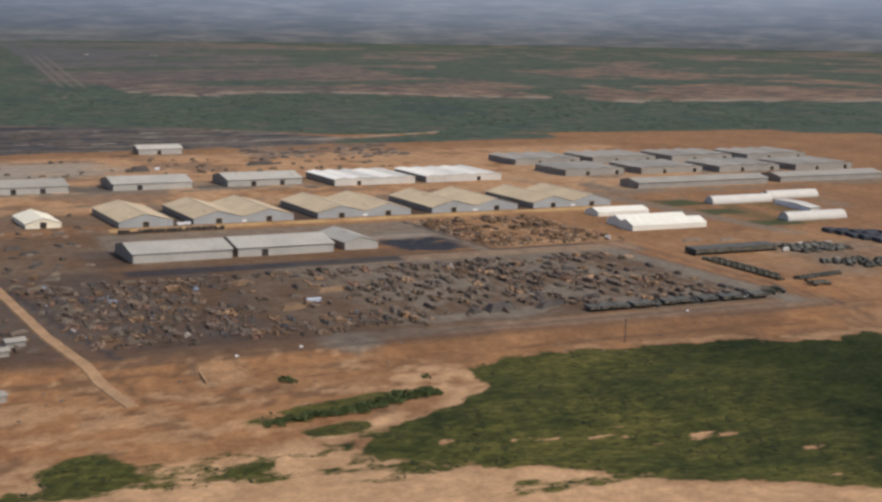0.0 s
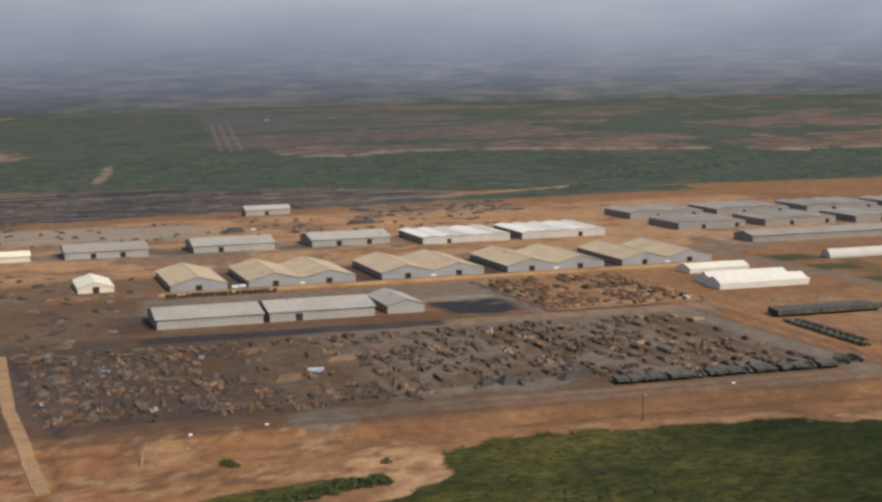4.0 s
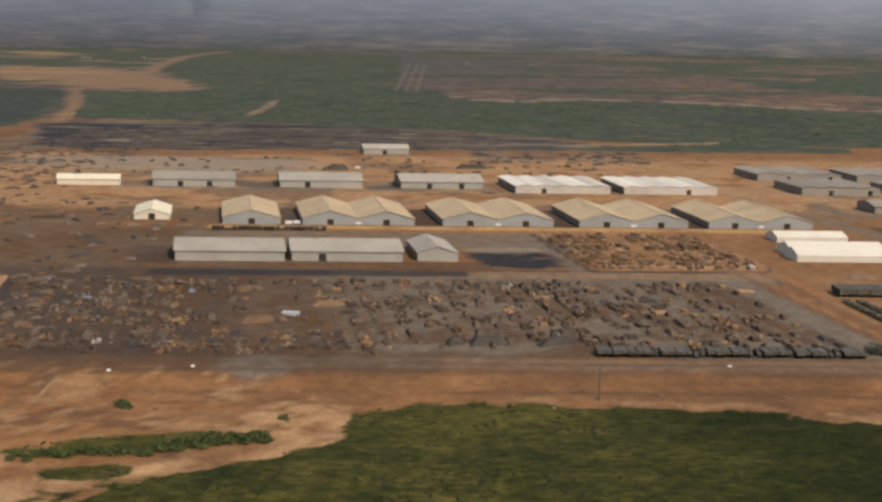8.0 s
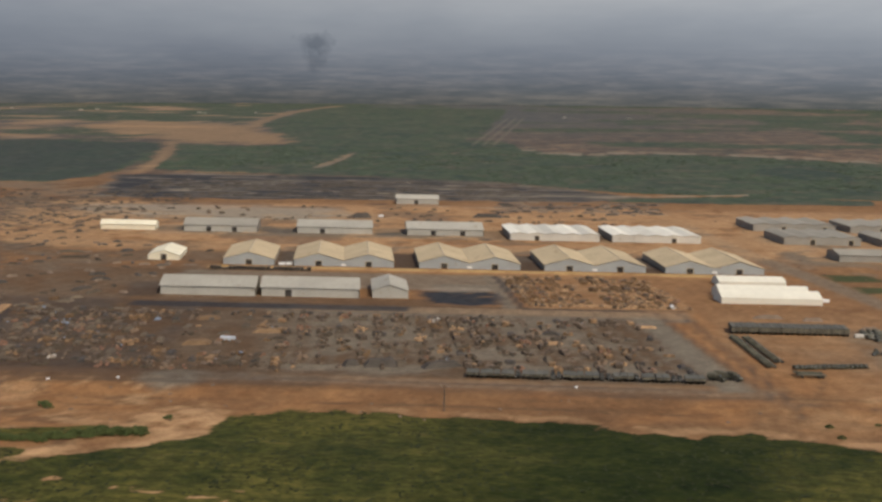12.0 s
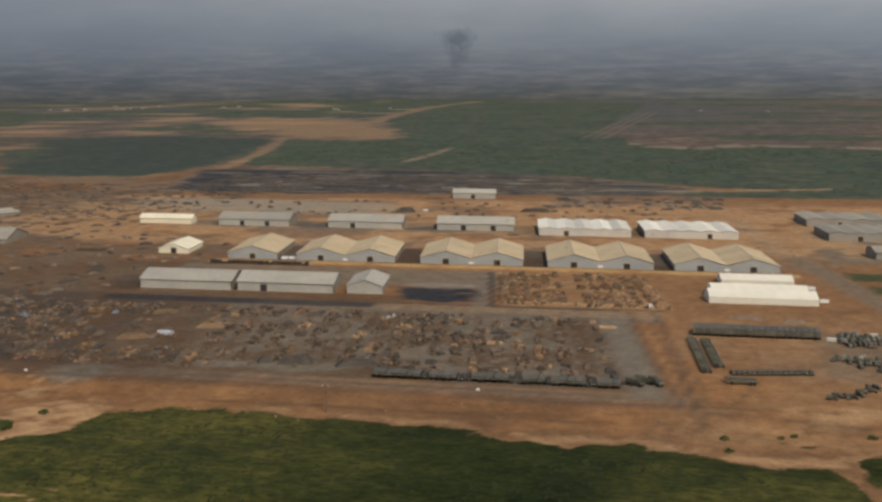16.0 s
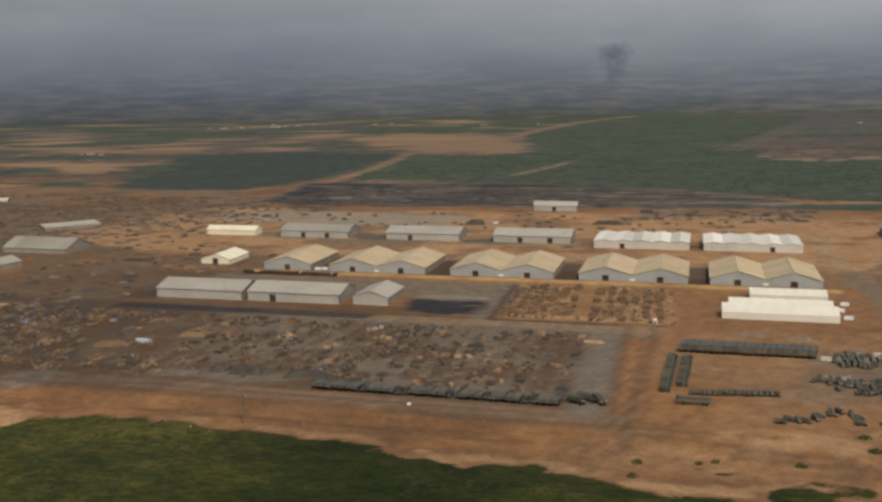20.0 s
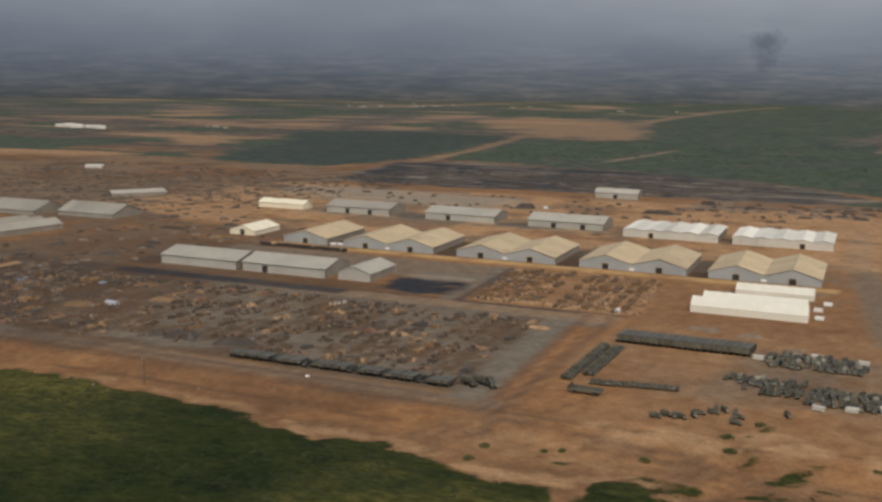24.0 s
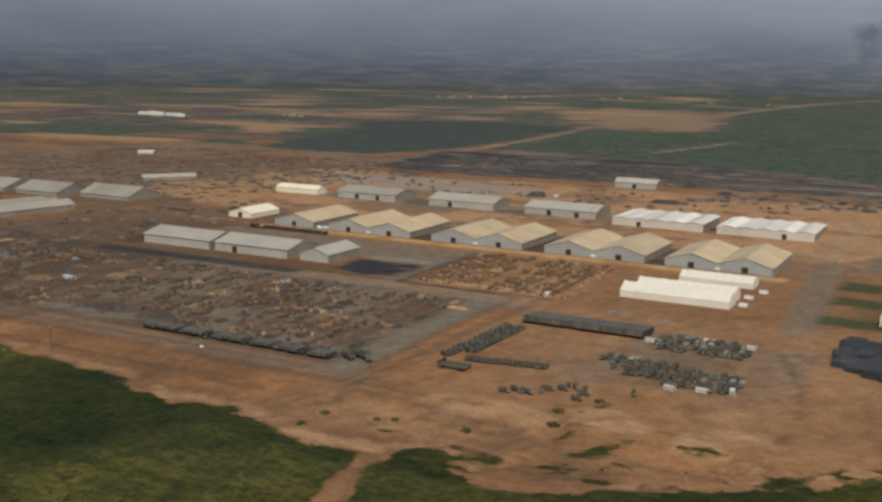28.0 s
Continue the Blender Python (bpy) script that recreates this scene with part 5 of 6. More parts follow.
place_all(make_truck("dark olive cargo truck backed against the yard edge", SOUTH, True, OLIVE_BLACK, OLIVE_BLACK), [pose(29 + 2.5 * k + jit(0.4), -251 + jit(0.8), 0, 0, 0, jit(8)) for k in (7, 12, 13, 19, 20, 24, 29, 30)], 0.72)
place_all(make_truck("olive truck at the corner of the gravel yard", "trucks at the yard corner", True), [pose(120, -247, 0, 0, 0, 60), pose(123, -243, 0, 0, 0, 75), pose(126, -246, 0, 0, 0, 40)])


# ---- stacks of stores ----
def tarp_pile(shape, rng, lx, ly, h, m=None):
    """A sheeted pile: a lumpy quilt over stacked goods, closed at the ground."""
    n, k = 6, 5
    vs, fs = [], []
    for i in range(n + 1):
        for j in range(k + 1):
            u, v = i / n * 2 - 1, j / k * 2 - 1
            rim = max(abs(u), abs(v))
            z = 0.0 if rim > 0.99 else h * (1.0 - 0.35 * max(0, rim - 0.55) / 0.45) * rng.uniform(0.72, 1.05)
            p = Vector((u * lx / 2 * (1 + (0.06 if z == 0 else 0)), v * ly / 2 * (1 + (0.06 if z == 0 else 0)), z))
            vs.append(m @ p if m else p)
    for i in range(n):
        for j in range(k):
            fs.append((i * (k + 1) + j, (i + 1) * (k + 1) + j, (i + 1) * (k + 1) + j + 1, i * (k + 1) + j + 1))
    return shape.add(vs, fs)


def block_pile(lx, ly, h):
    """A sheeted block of goods: flat on top, with sloping shoulders and flared skirts."""
    s, rings = Shape(), ((1.0, 0.0), (0.96, 0.15), (0.95, h * 0.82), (0.86, h))
    vs = [(sx * lx / 2 * k, sy * ly / 2 * k, z) for k, z in rings for sx, sy in ((-1, -1), (1, -1), (1, 1), (-1, 1))]
    fs = [(4 * r + i, 4 * r + (i + 1) % 4, 4 * r + 4 + (i + 1) % 4, 4 * r + 4 + i) for r in range(3) for i in range(4)]
    return s.add(vs, fs + [(12, 13, 14, 15), (3, 2, 1, 0)])


def crate_layout(rng, nx, ny, nz, sx, sy, sz, ragged=0.35):
    out = []
    for i in range(nx):
        for j in range(ny):
            for k in range(nz):
                if k and rng.random() < ragged:
                    break
                out.append(((i - nx / 2) * (sx + 0.12) + rng.uniform(-0.1, 0.1), (j - ny / 2) * (sy + 0.12) + rng.uniform(-0.1, 0.1), k * (sz + 0.01), rng.gauss(0, 3)))
    return out


def crate_mesh(sx, sy, sz, material):
    """A slatted crate: a box with battens round it."""
    s = Shape().box(0.05, 0.05, 0, sx - 0.05, sy - 0.05, sz)
    for z in (0.12 * sz, 0.8 * sz):
        s.box(0, 0, z, sx, 0.05, z + 0.1).box(0, sy - 0.05, z, sx, sy, z + 0.1)
    return s.mesh("crate", material)


def stack_meshes():
    """Kinds of stacks: name, label and either a mesh or the crate and its places."""
    rng = random.Random(5)
    kinds = []
    for n in range(5):
        kinds.append(("crate_stack", "stack of tan wooden crates in the storage yard", (crate_mesh(1.5, 1.3, 0.9, CRATE), crate_layout(rng, rng.randint(2, 3), rng.randint(1, 2), rng.randint(1, 2), 1.5, 1.3, 0.9))))
    for n in range(4):
        kinds.append(("crate_stack", "stack of weathered brown crates in the storage yard", (crate_mesh(1.4, 1.3, 0.8, CRATE_DARK), crate_layout(rng, rng.randint(2, 4), 2, rng.randint(1, 2), 1.4, 1.3, 0.8))))
    for n in range(4):
        kinds.append(("tarpaulin_cover", "stores under a grey tarpaulin on gravel", tarp_pile(Shape(), rng, rng.uniform(4, 8), rng.uniform(2.4, 3.8), rng.uniform(0.9, 1.7)).mesh("tarpaulin_cover", TARP_GREY)))
    for n in range(4):
        kinds.append(("tarpaulin_cover", "stores under a black tarpaulin on gravel", tarp_pile(Shape(), rng, rng.uniform(4, 9), rng.uniform(2.4, 3.8), rng.uniform(0.9, 1.8)).mesh("tarpaulin_cover", TARP_BLACK)))
    for n in range(3):
        kinds.append(("crate_stack", "low stack of dull brown boxes in the yard", (crate_mesh(1.6, 1.2, 0.9, CRATE_DARK), crate_layout(rng, 3, 1, 2, 1.6, 1.2, 0.9))))
    kinds.append(("crate_stack", "small stack of white boxes in the yard", (crate_mesh(1.4, 1.2, 1.0, CONCRETE), crate_layout(rng, 2, 1, 1, 1.4, 1.2, 1.0))))
    kinds.append(("tarpaulin_cover", "stores under a faded blue tarpaulin", tarp_pile(Shape(), rng, 4, 2.5, 1.2).mesh("tarpaulin_cover", BLUE_PAINT)))
    return kinds


STACKS = stack_meshes()


def pick(rng, tan):
    r = rng.random()
    if r < tan:
        return rng.randrange(0, 5)
    if r < tan + 0.25:
        return rng.randrange(5, 9)
    if r < tan + 0.47:
        return rng.randrange(9, 13)
    if r < tan + 0.62:
        return rng.randrange(13, 17)
    return 20 if r > 0.985 else 21 if r > 0.981 else rng.randrange(17, 20)


def yard_places():
    """Rows of stacks in the storage yards: x, y, turn and kind of each."""
    rng = random.Random(23)
    out = []
    for col in range(34):                                   # the large yard: files of like goods that run away from the road
        y = -248.0
        while y < -138:
            y += rng.uniform(2.5, 6.5)                      # a gap, then a run of one kind
            tan = 0.14 if col < 14 else 0.10 + 0.25 * (rng.random() < 0.25)
            kind, shift = pick(rng, tan), rng.gauss(0, 0.7)
            for n in range(rng.randint(2, 5)):
                y += rng.uniform(2.0, 3.2)
                x = -168.0 + 8.1 * col - 0.16 * (y + 175) + 0.5 * shift + rng.gauss(0, 0.3)
                if y > -137 or x + 0.17 * (y + 140) > 95 or any(abs(y - lane) < 2.4 for lane in (-218, -190, -163)):
                    continue
                gap = 0.8 if -112 < x < -45 and -222 < y < -150 else 0.75 if -66 < x < 24 and y < -236 else 0.34 if x < -60 else 0.45
                if rng.random() < gap:
                    continue
                if rng.random() < 0.25 or kind > 19:
                    kind = pick(rng, tan)
                out.append((x, y, rng.choice((90, 90, 90, 0)) + rng.gauss(0, 6), kind))
                if x < -95 and rng.random() < 0.45:
                    out.append((x + 3.8 + rng.gauss(0, 0.8), y + rng.uniform(-2, 2), rng.uniform(0, 180), pick(rng, 0.22)))
    for col in range(13):                                   # the tan crate yards before the warehouses: close files
        y = -108.0
        while y < -24:
            y += rng.uniform(2.2, 3.6)
            x = 50.0 + 5.7 * col + rng.gauss(0, 0.5) - 0.18 * (y + 108)
            if abs(x + 0.18 * (y + 108) - 82) < 3.4 or abs(y + 66) < 2.6 or rng.random() < 0.4:
                continue
            out.append((x, y, rng.choice((90, 90, 0)) + rng.gauss(0, 6), pick(rng, 0.85)))
    for n in range(150):                                    # the open ground to the west
        x, y = rng.uniform(-235, -165), rng.uniform(-245, -110)
        if abs(x - np.interp(y, (-309, -222, -135), (-159.5, -179, -193))) < 7:
            continue
        out.append((x, y, rng.uniform(0, 180), pick(rng, 0.22)))
    return [(x, y, turn, 12 if kind == 21 and x > -60 else kind) for x, y, turn, kind in out]


place_rng = random.Random(3)
made = {"crate_stack": 0, "tarpaulin_cover": 0}
loose = {}
for x, y, turn, kind in sorted(yard_places(), key=lambda p: p[1]):
    name, label, form = STACKS[kind]
    scale = place_rng.uniform(0.75, 1.1)
    low = 0.75 if x < -55 else 0.95
    at = pose(x, y, 0, 0, 0, turn) @ Matrix.Diagonal((scale, scale, low * scale * place_rng.uniform(0.75, 1.15), 1))
    own = x > -150 and made[name] < 290
    made[name] += own
    if own and name == "crate_stack":
        stack = thing(name, label, "crates", "crate stacks in the yard", at)
        for cx, cy, cz, turned in form[1]:
            part("crate", form[0], None, stack).matrix_basis = pose(cx, cy, cz, 0, 0, turned)
    elif own:
        single(name, form, None, label, "tarpaulin", "sheeted stores in the yard", at=at)
    elif name == "crate_stack":
        loose.setdefault(form[0].materials[0].name, []).extend((form[0], at @ pose(cx, cy, cz, 0, 0, turned)) for cx, cy, cz, turned in form[1])
    else:
        loose.setdefault(form.materials[0].name, []).append((form, at))
for mat_name, items in loose.items():
    s = Shape()
    for me, at in items:
        s.add([at @ v.co for v in me.vertices], [tuple(p.vertices) for p in me.polygons])
    single("yard_stores", s, bpy.data.materials[mat_name], "crates and sheeted stores spread over the storage yard", "stores", kind="stuff")


def scattered_stores(name, area, count, rng, label, mats, size=(1.5, 6.0), height=(0.8, 2.2), along=None):
    """Many low piles over ground that stays far off, one object for each material."""
    x0, y0, x1, y1 = area
    for m in mats:
        s = Shape()
        for n in range(count // len(mats)):
            x, y = rng.uniform(x0, x1), rng.uniform(y0, y1)
            if along:
                y = y0 + along * round((y - y0) / along) + rng.gauss(0, along * 0.07)
            lx, ly, h = rng.uniform(*size), rng.uniform(1.5, 3.0), rng.uniform(*height)
            tarp_pile(s, rng, lx, ly, h, pose(x, y, 0, 0, 0, rng.gauss(0, 6) if along else rng.uniform(0, 180)))
        single(name, s, m, label, "stores", kind="stuff")


srng = random.Random(41)
scattered_stores("dark_stores", (-330, 384, 60, 560), 300, srng, "long dark rows of stores on black ground", (TARP_BLACK,), (8, 26), (0.5, 1.2), along=13)
scattered_stores("far_stores", (-620, 180, -290, 330), 420, srng, "scattered stores and scrap on brown ground", (CRATE_DARK, TARP_GREY), (2, 9), (0.4, 1.1))
scattered_stores("east_stores", (20, 290, 150, 375), 90, srng, "low dark stacks on earth behind the sheds", (TARP_BLACK, CRATE_DARK), (4, 12), (0.8, 1.8), along=11)
scattered_stores("far_scrap", (-660, 50, -240, 420), 660, srng, "low dark scrub and scrap on mottled brown ground", (CRATE_DARK, TARP_GREY, TARP_BLACK), (2.5, 9), (0.4, 1.3))
scattered_stores("west_scrap", (-262, -108, -142, 84), 60, srng, "dark scrap and low stacks on trodden earth", (CRATE_DARK, TARP_GREY, TARP_BLACK), (2.5, 8), (0.5, 1.3))
scattered_stores("verge_stores", (-225, 195, 120, 318), 70, srng, "odd stacks on the earth behind the sheds", (CRATE_DARK, TARP_GREY), (2, 7), (0.8, 2.0))

def heap_up(heaps, rng, x, y, wide, run, count, weights, size, low=1.0):
    """One jumbled heap of small goods: boxes and bundles of many sizes, mostly of one kind."""
    kinds = range(len(weights))
    main = rng.choices(kinds, weights)[0]
    for n in range(count):
        px, py = x + rng.uniform(-wide, wide) / 2, y + rng.uniform(0, run)
        kind = main if rng.random() < 0.6 else rng.choices(kinds, weights)[0]
        w, d, h = size * rng.uniform(0.5, 1.7), size * rng.uniform(0.4, 1.0), low * size * rng.uniform(0.35, 1.05)
        m = pose(px, py, -0.05, rng.gauss(0, 6), rng.gauss(0, 6), rng.uniform(0, 180))
        k = rng.uniform(0.55, 1.0)
        corners = [m @ Vector((sx * w / 2 * f, sy * d / 2 * f, z)) for z, f in ((0, 1), (h * 0.8, 0.97), (h, k)) for sx, sy in ((-1, -1), (1, -1), (1, 1), (-1, 1))]
        faces = [(3, 2, 1, 0), (8, 9, 10, 11)] + [(4 * r + i, 4 * r + (i + 1) % 4, 4 * r + 4 + (i + 1) % 4, 4 * r + 4 + i) for r in range(2) for i in range(4)]
        heaps[kind].add(corners, faces)


def clutter(seed):
    """Jumbled small goods in heaped blocks, in files with lanes between, all over the storage yards."""
    rng = random.Random(seed)
    palette = (CRATE, CRATE_DARK, PLANK, RUST, TARP_GREY, CONCRETE, BLUE_PAINT, TARP_BLACK, CRATE_TAN)
    heaps = [Shape() for _ in palette]
    for col in range(19):                                   # the western half: small scrap
        y = -253.0
        while y < -142:
            y += rng.uniform(2, 9)
            run, wide = rng.uniform(4, 15), rng.uniform(3.6, 6.4)
            x = -199.4 + 8.1 * col - 0.16 * (y + 175) + rng.gauss(0, 0.7)
            bare = -112 < x < -45 and -222 < y < -150
            track_x = float(np.interp(y, (-309, -222, -135), (-159.5, -179, -193)))
            if y + run < -140 and not (bare and rng.random() < 0.8) and abs(x - track_x) > 9 and rng.random() < (0.92 if y < -195 else 0.72):
                heap_up(heaps, rng, x, y, wide, run, int(run * wide * 0.46), (15, 34, 8, 14, 22, 0.8, 1.0, 9, 0), 1.05)
            y += run
    for col in range(18):                                   # the eastern half: larger heaps on gravel
        y = -244.0
        while y < -134:
            y += rng.uniform(2, 6)
            run, wide = rng.uniform(5, 13), rng.uniform(3.4, 5.2)
            x = -53.6 + 8.1 * col - 0.16 * (y + 175) + rng.gauss(0, 0.5)
            lane = any(lo - run < y < lo + 1.5 for lo in (-219, -191, -164) if rng.random() < 0.6)
            if y + run < -133 and x + 0.17 * (y + 140) < 92 and not lane and not (x < 24 and y < -232) and rng.random() < 0.8:
                heap_up(heaps, rng, x, y, wide, run, int(run * wide * 0.34), (14, 30, 7, 8, 24, 0.6, 0.4, 18, 4), 1.35)
            y += run
    for col in range(14):                                   # the tan crate yards before the warehouses
        y = -108.0
        while y < -26:
            run, wide = rng.uniform(4, 11), rng.uniform(3.0, 5.4)
            x = 51 + 5.5 * col - 0.18 * (y + 108) + rng.gauss(0, 0.6)
            if abs(x + 0.18 * (y + 108) - 82) > 3.2 and rng.random() < 0.85:
                heap_up(heaps, rng, x, y, wide, run, int(run * wide * 0.42), (30, 8, 10, 6, 3, 0.6, 0, 1, 46), 1.35, 0.42)
            y += run + rng.uniform(1.0, 4.5)
    for n in range(11):                                     # tall pale stacks along the road side of the tan yard
        heap_up(heaps, rng, 54 + 6.2 * n, -107.5 + rng.gauss(0, 0.5), 5.0, 4.0, 16, (20, 8, 4, 2, 2, 0, 0, 2, 62), 1.7, 0.65)
    for shape, m in zip(heaps, palette):
        if shape.v:
            single("loose_stores", shape, m, "jumbled boxes, planks and scrap heaped on brown earth", "stores", kind="stuff")


clutter(19)


def debris(name, areas, rng, label):
    """Small lumps of rubbish, stones and scrub stumps on bare earth."""
    s = Shape()
    for x0, y0, x1, y1, count in areas:
        for n in range(count):
            x, y, w = rng.uniform(x0, x1), rng.uniform(y0, y1), rng.uniform(0.4, 1.1)
            m = pose(x, y, ground_height(x, y) - 0.05, 0, 0, rng.uniform(0, 180))
            s.prism([(-w, 0), (w, 0), (w * 0.6, w * 0.35), (-w * 0.4, w * 0.5)], "y", -w * 0.4, w * 0.4)
            s.v[-8:] = [tuple(m @ Vector(p)) for p in s.v[-8:]]
    single(name, s, CRATE_DARK, label, "rubbish", kind="stuff")


debris("earth_debris", ((-215, -312, -60, -262, 26), (-60, -300, 130, -262, 16), (-330, -110, -140, 90, 50), (-140, 62, 190, 126, 30), (-330, 180, 330, 330, 120), (190, -110, 330, 60, 20)), random.Random(53), "dark stones and rubbish strewn over bare earth")

# pale roofs of far settlements
frng = random.Random(77)
specks = Shape()
for cx, cy, spread, count in ((-1067, 1177, 22, 4), (-1660, 2600, 90, 12), (-1500, 2950, 110, 12), (-900, 2700, 80, 5), (300, 2500, 90, 4)):
    for n in range(count // 2 + 1):
        x, y, w = cx + frng.gauss(0, spread), cy + frng.gauss(0, spread * 0.7), frng.uniform(3, 8)
        m = pose(x, y, 0, 0, 0, frng.uniform(0, 90))
        specks.box(-w, -w * 0.5, 0, w, w * 0.5, frng.uniform(2.2, 3.4), m)
single("far_settlement", specks, ROOF_SILVER, "pale roofs of far settlements on the plain", "houses", kind="stuff")

# single heaps that stand out
HEAPS = "long sheeted heaps"
for x, y, lx, ly, h, turn, m, label in (
        (-5, -235, 12, 7, 3.2, 10, TARP_BLACK, "big rounded heap under a black tarpaulin"),
        (-16, -236, 6, 4, 2.2, 30, TARP_BLACK, "rounded heap under a black tarpaulin"),
        (18, -235, 15, 4.5, 2.4, 22, TARP_BLACK, "long black-sheeted heap beside the road"),
        (-83, -206, 11, 7, 1.8, 10, CRATE, "tan canvas-covered heap on brown earth"),
        (-60, -180, 12, 6, 1.4, 8, CRATE, "tan canvas-covered heap on brown earth"),
        (-92, -155, 10, 7, 1.4, 20, CRATE, "tan canvas-covered heap on brown earth"),
        (60, -190, 7, 4, 1.0, 5, CRATE, "tan stack of timber on gravel"),
        (100, -152, 9, 3.5, 0.9, 0, CRATE, "tan stack of timber on gravel"),
        (96, -196, 6, 4, 0.9, 0, CRATE, "tan stack of timber on gravel"),
        (-175, -60, 10, 3, 1.6, 20, TARP_BLACK, "long dark heap on open earth"),
        (-174, -90, 12, 3, 1.6, 60, TARP_BLACK, "long dark heap on open earth"),
        (-165, -98, 10, 3, 1.4, 65, TARP_GREY, "long grey heap on open earth"),
        (-182, -46, 9, 3, 1.8, 10, TARP_BLACK, "long dark heap on open earth"),
        (-222, -78, 9, 3, 1.6, 40, TARP_BLACK, "long dark heap on open earth"),
        (-228, 36, 16, 3, 1.6, 5, TARP_GREY, "long grey heap on open earth"),
        (-218, 14, 18, 3, 1.4, 2, TARP_GREY, "long grey heap on open earth"),
        (-196, 44, 9, 4, 1.8, 60, TARP_BLACK, "dark heap beside the small shed"),
        (-81, 244, 14, 9, 4.0, 20, TARP_BLACK, "dark scrub-covered heap behind the sheds"),
        (14, 262, 22, 8, 3.0, 0, TARP_BLACK, "dark heap behind the sheds"),
        (157, -124, 13, 3.5, 1.6, 2, CRATE_DARK, "brown stack beside the yard road"),
        (176, -128, 9, 3, 1.5, 2, CRATE_DARK, "brown stack beside the yard road"),
        (196, -146, 8, 3, 1.5, 10, CRATE_DARK, "brown stack beside the yard road")):
    single("tarpaulin_mound", tarp_pile(Shape(), srng, lx, ly, h), m, label, "heap", HEAPS, at=pose(x, y, 0, 0, 0, turn))
# added dark stacks stand in for the dark verge below the warehouse road
DARK_CRATE = crate_mesh(1.9, 2.4, 1.0, TARP_BLACK)
for k in range(9):
    pile = thing("dark_stack", "low dark stack standing in for the road's dark verge", "stack", "dark stacks along the road", pose(-125 + 6.3 * k, -17 + jit(0.5), 0))
    for cx, cy, cz, turned in crate_layout(srng, 3, 1, 2, 1.9, 2.4, 1.0, 0.2):
        part("crate", DARK_CRATE, None, pile).matrix_basis = pose(cx, cy, cz, 0, 0, turned)
for r in range(5):
    for c in range(4):
        at = pose(253.5 + 6.4 * c - 1.5 * r + jit(0.5), -157 + 8.4 * r - 4.4 * c + jit(0.8), 0, 0, 0, -10 + jit(5))
        single("covered_block", block_pile(7.2 + jit(0.7), 9.4 + jit(0.8), 2.4 + jit(0.6)), TARP_SLATE, "block of stores under a black tarpaulin", "stack", "black sheeted blocks by the track", at=at)


def make_box_van(x, y, turn, label, m, size=0.56, low=1.0):
    van = thing("box_shelter", label, "shelter", "pale box shelters among the trucks", pose(x, y, 0, 0, 0, turn) @ Matrix.Diagonal((size, size, size * low, 1)))
    part("body", Shape().box(-1.3, -3.2, 0.35, 1.3, 3.2, 2.7), m, van)
    part("roof", Shape().prism([(-1.36, 2.7), (1.36, 2.7), (0.9, 2.92), (-0.9, 2.92)], "y", -3.26, 3.26), m, van)
    for y2 in (-2.4, 2.4):
        part("skid", Shape().box(-1.25, y2 - 0.15, 0, 1.25, y2 + 0.15, 0.35), RUBBER, van)
    part("door", Shape().box(-0.5, -3.25, 0.5, 0.5, -3.2, 2.4), DOOR_DARK, van)


for x, y, turn in ((187.5, -163, 84), (221, -154, 80), (228, -218, 84), (219, -221, 70), (205, -152, 88), (236, -214, 20)):
    make_box_van(x, y, turn, "white box shelter standing among parked trucks", HUT_SHELL)
for x, y, turn in ((192, -80, 88), (188, -62, 85), (189, -46, 88), (-92, 2.5, 90), (-88, 3.5, 90), (116, -106, 10), (-67, 250, 80)):
    make_box_van(x, y, turn, "small white shed on open ground", WHITE_PAINT)
for x, y in ((-119, -269), (67, -261), (-95, -265)):
    single("white_box", Shape().box(-0.55, -0.35, 0, 0.55, 0.35, 0.5).box(-0.45, -0.28, 0.5, 0.45, 0.28, 0.58), WHITE_PAINT, "small pale box beside the perimeter road", "box", "white boxes by the road", at=pose(x, y, ground_height(x, y) - 0.1, 0, 0, 8 * (x % 5)))
make_box_van(-72, -199, 84, "box lorry body with a pale blue-white roof", PALE_BLUE, 0.95, 0.6)

pen = thing("earth_enclosure", "low crumbling earth walls round a pale terrace", "enclosure", at=pose(-126, -281, ground_height(-126, -281)))
for x0, y0, x1, y1 in ((-8, 8.6, 6.5, 9.6), (-8, -9.5, -7, 8.6), (5.6, 1.0, 6.5, 8.6)):
    part("wall", Shape().prism([(x0, -1.2), (x1, -1.2), (x1 - 0.15, 0.7), (x0 + 0.15, 0.7)], "y", y0, y1), EARTH_PALE, pen)

pole = thing("utility_pole", "tall dark wooden pole at the foot of the bank", "pole", at=pose(23, -288, ground_height(23, -288) - 0.3))
part("shaft", Shape().tube((0, 0, 0), (0, 0, 9.4), 0.34, 0.24, 8), POLE_WOOD, pole)
part("crossarm", Shape().box(-1.1, -0.1, 8.6, 1.1, 0.1, 8.85), POLE_WOOD, pole)
for x in (-0.95, 0.95):
    part("insulator", Shape().tube((x, 0, 8.85), (x, 0, 9.1), 0.09, 0.06, 6), WHITE_PAINT, pole)


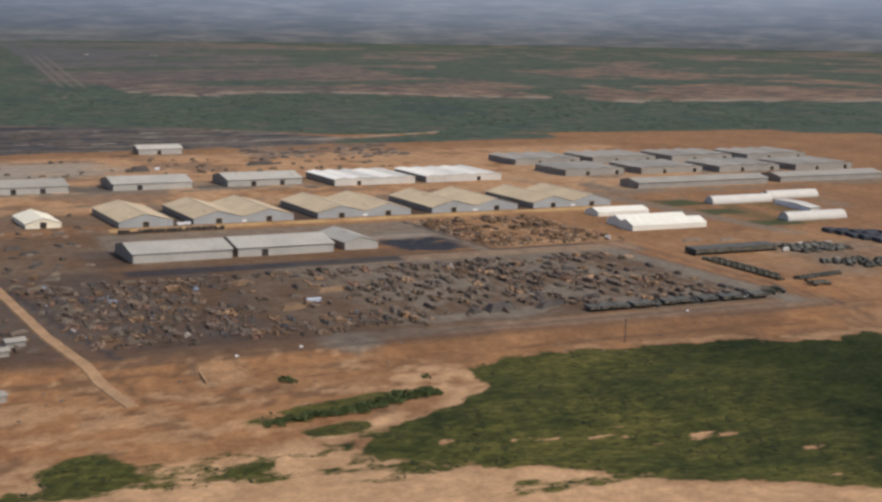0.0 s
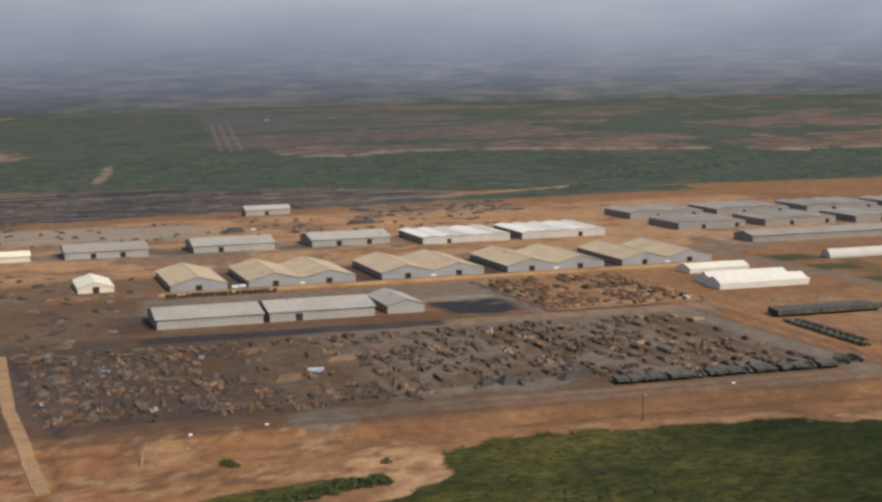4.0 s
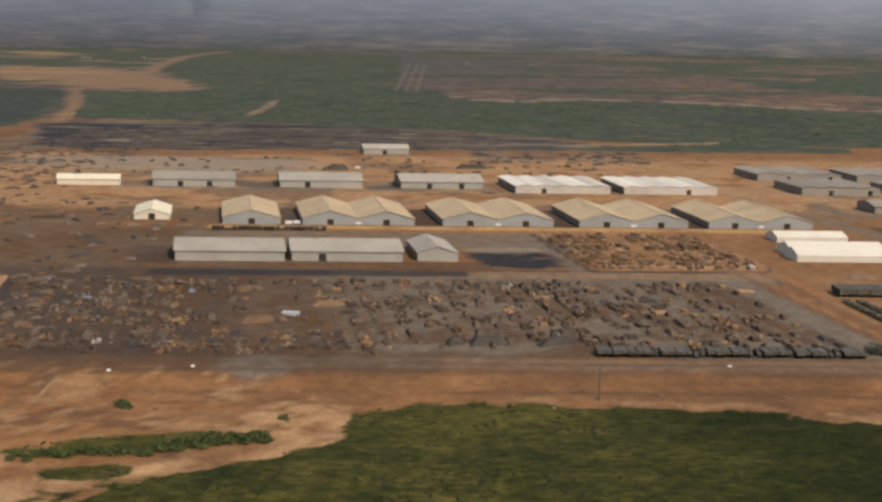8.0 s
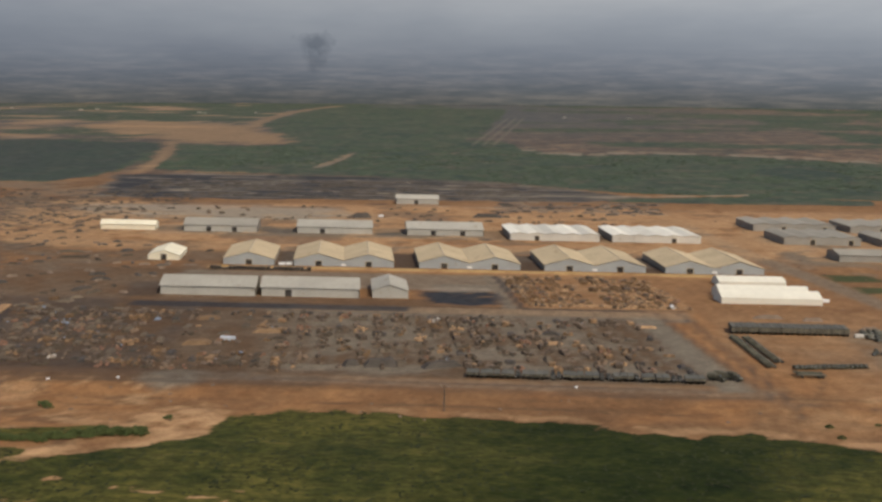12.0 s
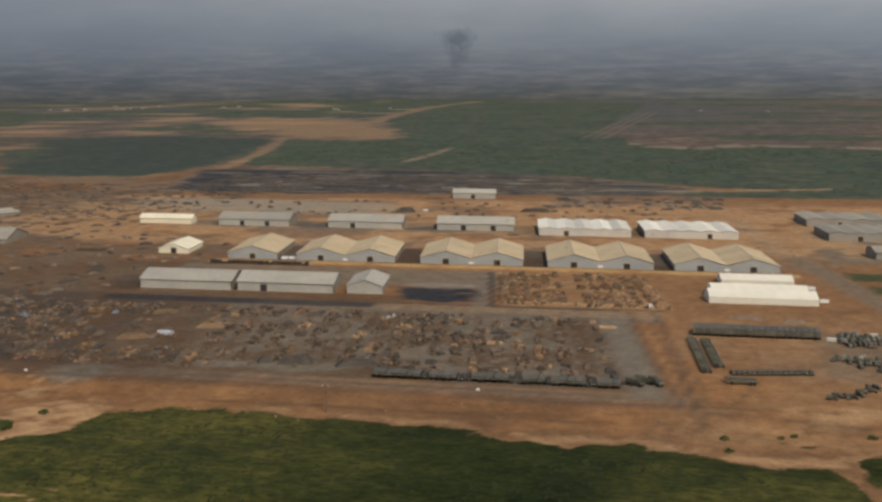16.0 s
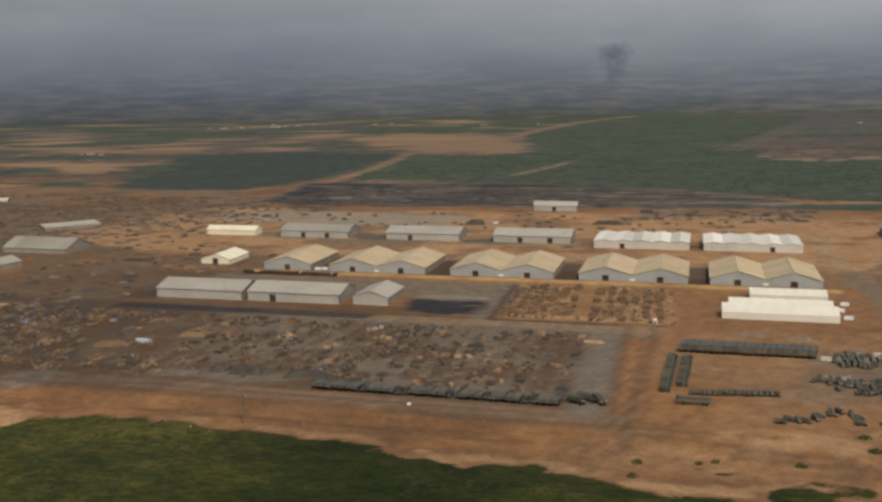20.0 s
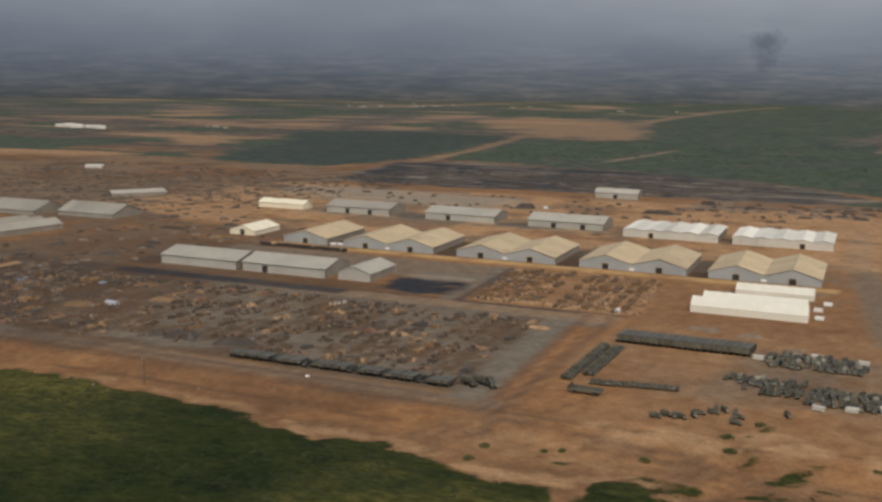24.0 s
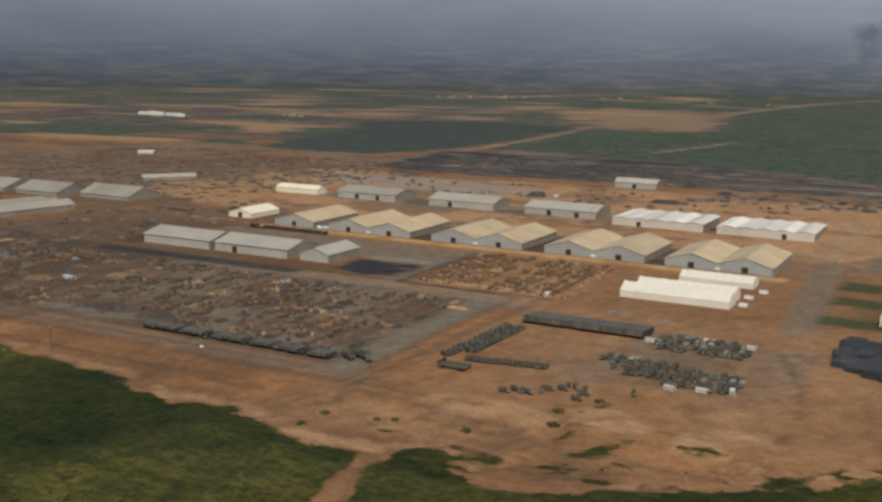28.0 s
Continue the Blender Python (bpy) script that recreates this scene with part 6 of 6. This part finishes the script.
# ---- plants ----
def tufts(shape, rng, x, y, z, h, w, blades=3):
    for k in range(blades):
        a = rng.uniform(0, math.pi)
        dx, dy = math.cos(a) * w / 2, math.sin(a) * w / 2
        lx, ly = -math.sin(a) * w * rng.uniform(0.5, 1.0), math.cos(a) * w * rng.uniform(0.5, 1.0)
        shape.add([(x - dx, y - dy, z - 0.05), (x + dx, y + dy, z - 0.05), (x + dx * 0.6 + lx, y + dy * 0.6 + ly, z + h), (x - dx * 0.7 + lx, y - dy * 0.7 + ly, z + h * rng.uniform(0.6, 1.0))], [(0, 1, 2, 3)])


def scatter(name, count, area, keep, h, w, material, label, category, seed, rough=True):
    rng = np.random.RandomState(seed)
    x0, y0, x1, y1 = area
    x, y = rng.uniform(x0, x1, count), rng.uniform(y0, y1, count)
    ok = rng.rand(count) < keep(x, y)
    x, y = x[ok], y[ok]
    z = relief(x, y)
    s, r2 = Shape(), random.Random(seed)
    for a, b, c in zip(x, y, z):
        k = r2.uniform(0.6, 1.4)
        tufts(s, r2, a, b, c, h * k, w * k)
    return single(name, s, material, label, category, kind="stuff")


meadow = lambda x, y: (land_masks(x, y)[0] > 0.55) * (0.25 + 0.75 * (fractal(x, y, 18) > 0.02))
scatter("meadow_grass", 15000, (-210, -470, 340, -278), meadow, 0.12, 1.0, GRASS, "rank green meadow grass below the bank", "grass", 61)


def scrub_belt(count, area, seed):
    """Low crowns of scrub, thick over the green belt and the woods beyond the depot."""
    rng = np.random.RandomState(seed)
    x0, y0, x1, y1 = area
    x, y = rng.uniform(x0, x1, count), y0 + (y1 - y0) * rng.rand(count) ** 1.5
    thick = land_masks(x, y)[5] * (0.15 + 0.85 * smooth01(fractal(x, y, 60) * 4 + 0.4))
    ok = rng.rand(count) < thick * (thick > 0.25)
    s, n = Shape(), 6
    for cx, cy in zip(x[ok], y[ok]):
        r, h = rng.uniform(1.6, 5.0), rng.uniform(0.3, 1.1)
        rings = []
        for level, out in ((0.0, 0.9), (0.55, 1.0)):
            rings += [(cx + r * out * rng.uniform(0.7, 1.2) * math.cos(2 * math.pi * i / n), cy + r * out * rng.uniform(0.7, 1.2) * math.sin(2 * math.pi * i / n), h * level * rng.uniform(0.7, 1.2) - 0.1) for i in range(n)]
        s.add(rings + [(cx + rng.uniform(-0.4, 0.4) * r, cy + rng.uniform(-0.4, 0.4) * r, h)], [(i, (i + 1) % n, n + (i + 1) % n, n + i) for i in range(n)] + [(n + i, n + (i + 1) % n, 2 * n) for i in range(n)])
    return single("scrub_belt", s, SCRUB, "dense low green scrub beyond the depot", "scrub", kind="stuff")


scrub_belt(15000, (-420, 450, 900, 1200), 91)


def bush(x, y, h, rng):
    s = Shape()
    for k in range(110):
        a, e, r = rng.uniform(0, 6.28), rng.uniform(0.05, 1.4), rng.uniform(0.5, 1.0) * h * 0.6
        c = Vector((math.cos(a) * math.cos(e) * r * 2.0, math.sin(a) * math.cos(e) * r * 2.0, 0.2 * h + math.sin(e) * r))
        q = Euler((rng.uniform(0, 6), rng.uniform(0, 6), rng.uniform(0, 6))).to_matrix()
        w = h * rng.uniform(0.09, 0.2)
        s.add([c + q @ Vector(p) * w for p in ((-1, -0.6, 0), (0.2, -1, 0), (1, 0.3, 0), (-0.1, 1, 0))], [(0, 1, 2, 3)])
    shrub = thing("bush", "ragged green bush on bare red earth", "bush", "bushes on the bank", pose(x, y, ground_height(x, y)))
    part("stem", Shape().tube((0, 0, -0.2), (0.05, 0, 0.5 * h), 0.12, 0.05, 6), POLE_WOOD, shrub)
    part("foliage", s, LEAF, shrub)


brng = random.Random(8)
for x, y, h in ((-109, -297, 3.4), (-107, -299, 2.6), (-63.6, -308, 2.4), (146, -294, 2.0), (166, -288, 1.8), (162, -291, 1.6), (147, -306, 2.0), (203, -262, 2.4), (206, -270, 2.6), (208, -246, 2.2), (188, -286, 2.2)):
    bush(x, y, h * 0.7, brng)
for k in range(64):
    u = k / 63
    bush(-124 + 58 * u + brng.uniform(-1.5, 1.5), -340 + 16 * u + 2 * math.sin(u * 9) + brng.uniform(-2.6, 2.6), brng.uniform(1.3, 2.1) * (0.8 + 0.6 * u), brng)
